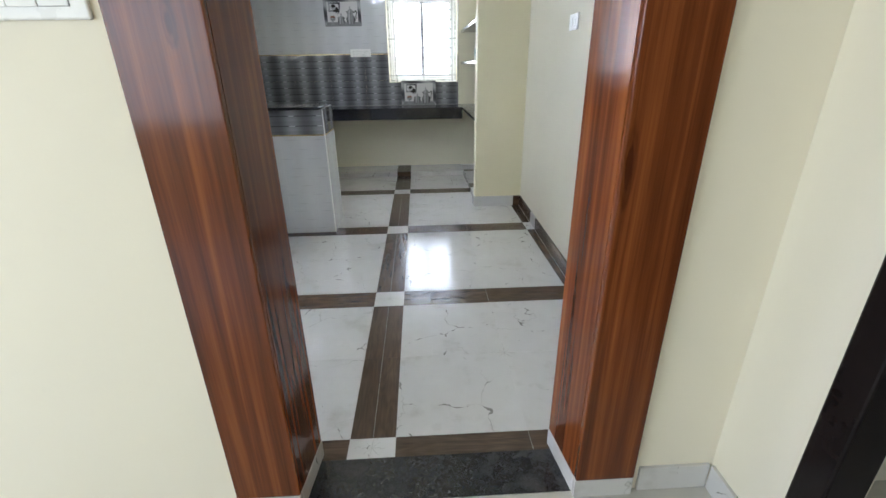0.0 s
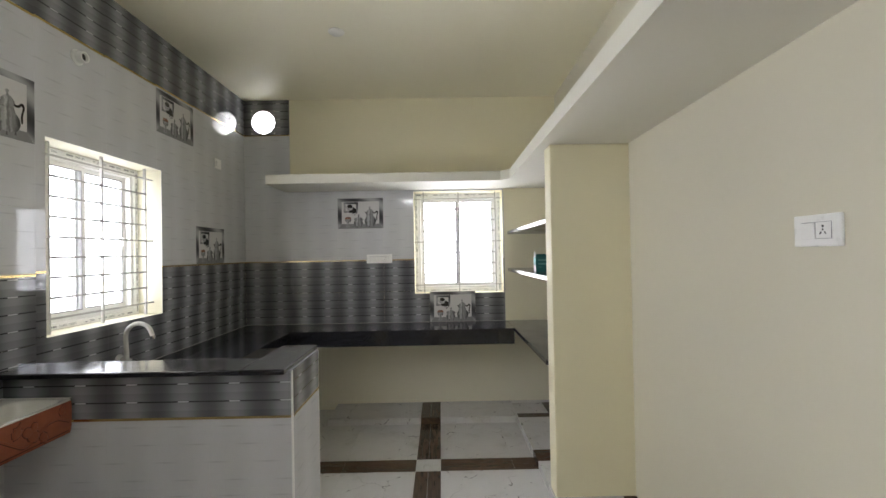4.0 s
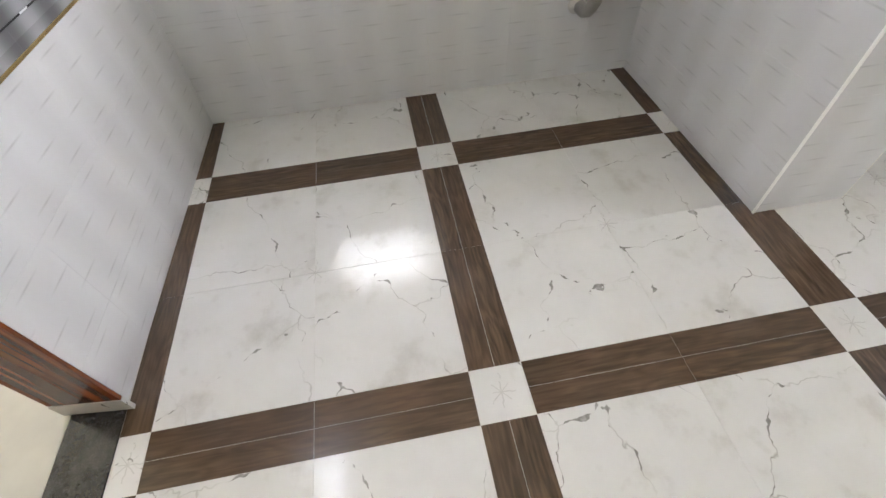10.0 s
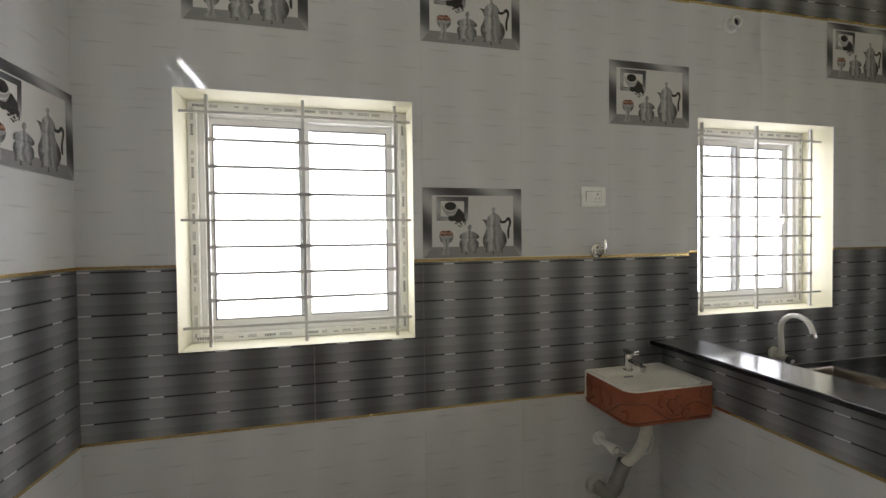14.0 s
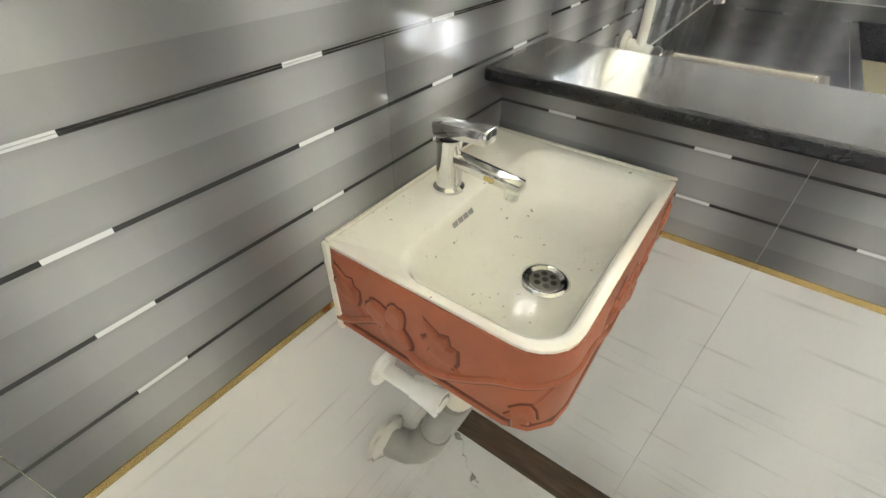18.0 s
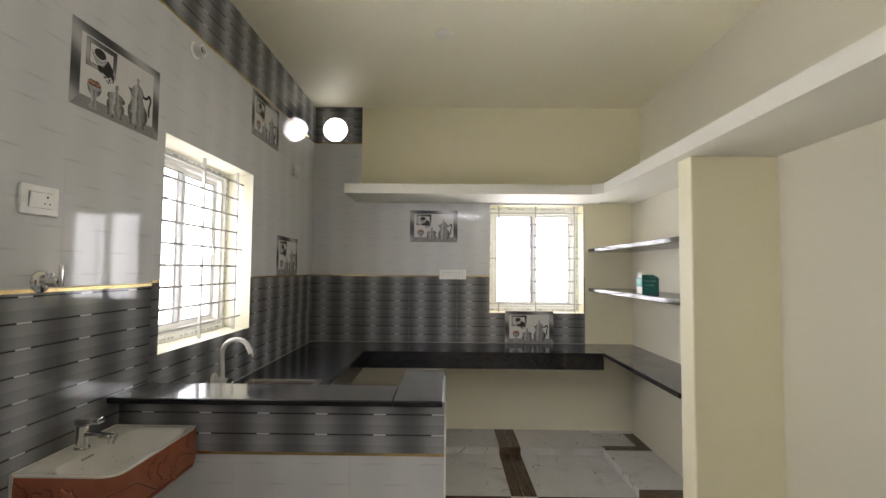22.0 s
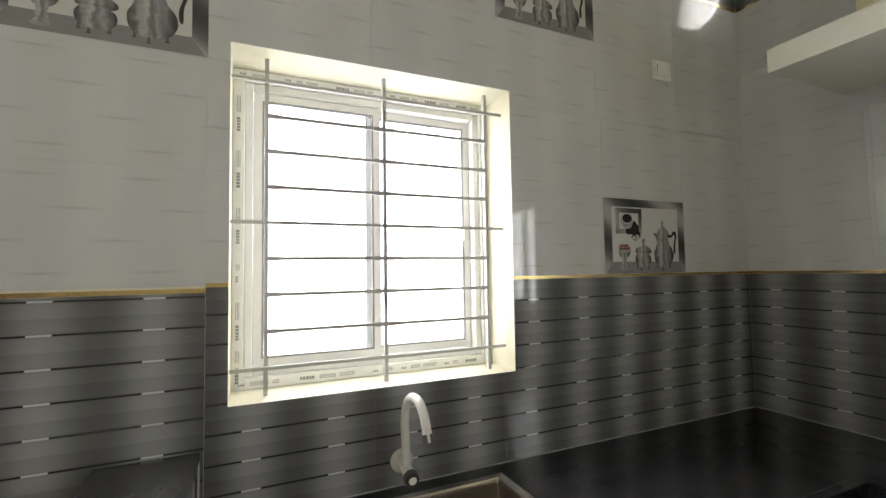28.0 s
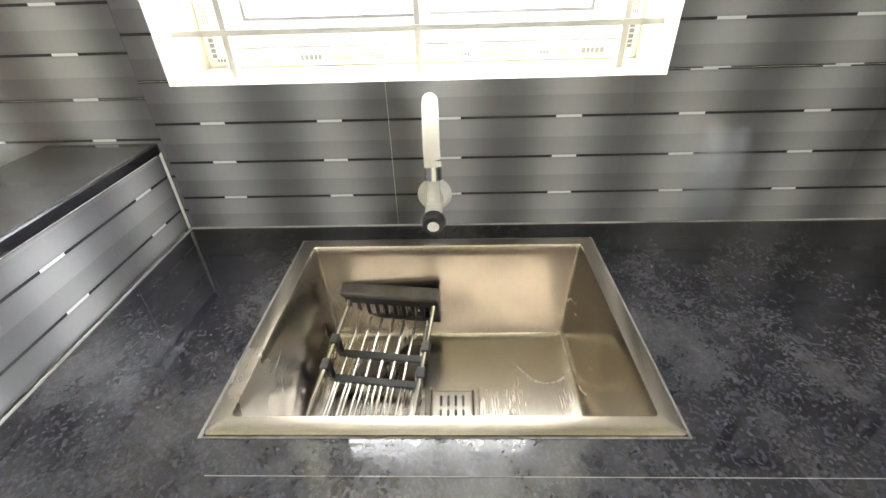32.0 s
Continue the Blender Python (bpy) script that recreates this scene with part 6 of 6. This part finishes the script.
# ---- switch plates; local x along the wall, -y out of it ----
def switch_board(m, width, height, layout, label):
    """A white modular plate. layout: 's' switch, 'k' socket, 'f' five-pin socket, 'r' regulator, left to right."""
    board = thing("switch_board", label, "switch", m, "switch boards")
    part("plate", cube(0, width, -0.010, 0.0, 0, height, bevel=0.004), PLASTIC, board)
    side = 0.19 if width < 0.2 else 0.14
    part("module_gap", cube(width * side - 0.0012, width * (1 - side) + 0.0012, -0.0106, -0.0101, height * 0.25 - 0.0012, height * 0.75 + 0.0012), GASKET, board, "dark joint round the switches")
    step = width * (1 - 2 * side) / len(layout)
    for k, kind in enumerate(layout):
        x0, x1 = width * side + k * step, width * side + (k + 1) * step
        if kind == "s":
            part("rocker", cube(x0 + 0.0004, x1 - 0.0004, -0.0145, -0.0107, height * 0.25, height * 0.75, bevel=0.0012, m=pose(0, -0.001, height / 2, 5) @ pose(0, 0, -height / 2)), UPVC, board, "white rocker switch")
        elif kind == "r":
            part("blank", cube(x0 + 0.0004, x1 - 0.0004, -0.0118, -0.0107, height * 0.25, height * 0.75), UPVC, board)
            part("dimmer", lathe(bmesh.new(), [(0.011, 0.0), (0.010, 0.020), (0.008, 0.022), (0.0, 0.0222)], 18, pose((x0 + x1) / 2, -0.0119, height / 2, 90)), UPVC, board, "round white dimmer knob", None, True)
        else:
            face = part("socket", cube(x0 + 0.0004, x1 - 0.0004, -0.0125, -0.0107, height * 0.25, height * 0.75, bevel=0.0008), UPVC, board, "white power socket")
            cx = (x0 + x1) / 2
            holes = [(0, 0.011, 0.0034), (-0.0085, -0.009, 0.0024), (0.0085, -0.009, 0.0024)] + ([(0, 0.002, 0.0028), (-0.0065, -0.006, 0.0022), (0.0065, -0.006, 0.0022)] if kind == "f" else [])
            for dx, dz, hole_r in holes:
                part("socket_hole", lathe(bmesh.new(), [(hole_r, 0.0), (hole_r, 0.0004)], 12, pose(cx + dx, -0.0126, height / 2 + dz, 90)), SOCKET_BLACK, face)
    return board


switch_board(M_WEST @ pose(3.367, 0, 1.658), 0.125, 0.090, "sk", "white switch and socket plate on the tiled wall")
switch_board(M_WEST @ pose(5.566, 0, 2.245), 0.100, 0.084, "s", "small white switch plate high on the tiled wall")
switch_board(M_NORTH @ pose(-0.640, 0, 1.417), 0.244, 0.084, "ssk", "long white switch board across the gold trim")
switch_board(M_SOUTH @ pose(0.340, 0, 1.540), 0.238, 0.078, "srsk", "long white switch board on the tiles beside the doorway")
switch_board(M_EAST @ pose(-3.222, 0, 1.500), 0.160, 0.090, "sf", "white switch and socket plate on the cream wall")
switch_board(pose(-0.700, HALL_Y, 1.408), 0.24, 0.095, "ssk", "white switch board on the cream hall wall")

# ---- ceiling rose, carton ----
rose = thing("ceiling_rose", "round white ceiling cover plate", "ceiling rose", pose(-0.605, 4.850, CEIL))
part("cover", lathe(bmesh.new(), [(0.055, -0.0005), (0.054, -0.006), (0.040, -0.016), (0.0, -0.0165)], 28), WHITE_PAINT, rose, "", None, True)

carton = thing("carton", "small teal cardboard carton with an open flap on the niche shelf", "carton", pose(0.836, 5.225, 1.348, 0, 0, -4))
part("body", cube(-0.056, 0.056, -0.052, 0.052, 0.0005, 0.112, bevel=0.0015), TEAL, carton)
top = bmesh.new()
pts = [(-0.056, 0.1123), (0.056, 0.1123), (0.030, 0.134), (-0.044, 0.134)]
for y in (-0.052, 0.052):
    [top.verts.new((x, y * (1 if z < 0.12 else 0.55), z)) for x, z in pts]
top.verts.ensure_lookup_table()
for f in ((0, 1, 2, 3), (7, 6, 5, 4), (0, 4, 5, 1), (1, 5, 6, 2), (2, 6, 7, 3), (3, 7, 4, 0)):
    top.faces.new([top.verts[k] for k in f])
part("top_flap", top, TEAL, carton)
part("side_panel", cube(-0.0570, -0.0563, -0.051, 0.051, 0.052, 0.106), TEAL_LIGHT, carton, "light teal printed panel")
part("side_label", cube(-0.0570, -0.0563, -0.051, 0.051, 0.002, 0.051), LABEL_WHITE, carton, "white printed panel")
part("side_flap", cube(-0.0580, -0.0567, -0.049, 0.020, 0.113, 0.150), LABEL_WHITE, carton, "pale torn flap")
for z, w in ((0.083, 0.075), (0.055, 0.060), (0.036, 0.026)):
    part("print_bar", cube(-0.038, -0.038 + w, -0.0528, -0.0522, z, z + (0.013 if w > 0.05 else 0.004)), PALE_PRINT, carton, "pale line of print")

# ---- tube light on the wall above the doorway ----
batten = thing("tube_light", "lit white tube light batten on the wall above the doorway", "light", pose(-0.32, YN, 2.565))
part("casing", cube(-0.49, 0.49, 0.0005, 0.030, -0.018, 0.018, bevel=0.005), PLASTIC, batten)
part("tube", tube(bmesh.new(), [(-0.458, 0.044, 0), (0.458, 0.044, 0)], 0.010, 14), LIT_TUBE, batten, "glowing white tube", None, True)
for side in (-1, 1):
    part("end_cap", cube(side * 0.4745 - 0.0155, side * 0.4745 + 0.0155, 0.0302, 0.062, -0.017, 0.017, bevel=0.004), PLASTIC, batten, "white end holder")


# ---- crumpled rag on the low niche shelf beside the pier ----
def rag_shape():
    bm = bmesh.new()
    bmesh.ops.create_icosphere(bm, subdivisions=3, radius=1.0)
    rng = random.Random(5)
    waves = [(rng.uniform(2, 6), rng.uniform(2, 6), rng.uniform(0, 6.28)) for _ in range(5)]
    for v in bm.verts:
        fold = 1 + 0.16 * sum(math.sin(a * v.co.x + b * v.co.y + c + 2 * v.co.z) for a, b, c in waves) / 2
        v.co = Vector((v.co.x * 0.055 * fold, v.co.y * 0.045 * fold, max(0.0, (v.co.z + 0.35) * 0.030 * fold) + 0.0004))
    return bm


rag = tagged(part("rag", rag_shape(), BLACK_PLASTIC, None, "", pose(0.850, 4.668, CZ), True), "small dark crumpled rag on the low shelf", "rag")
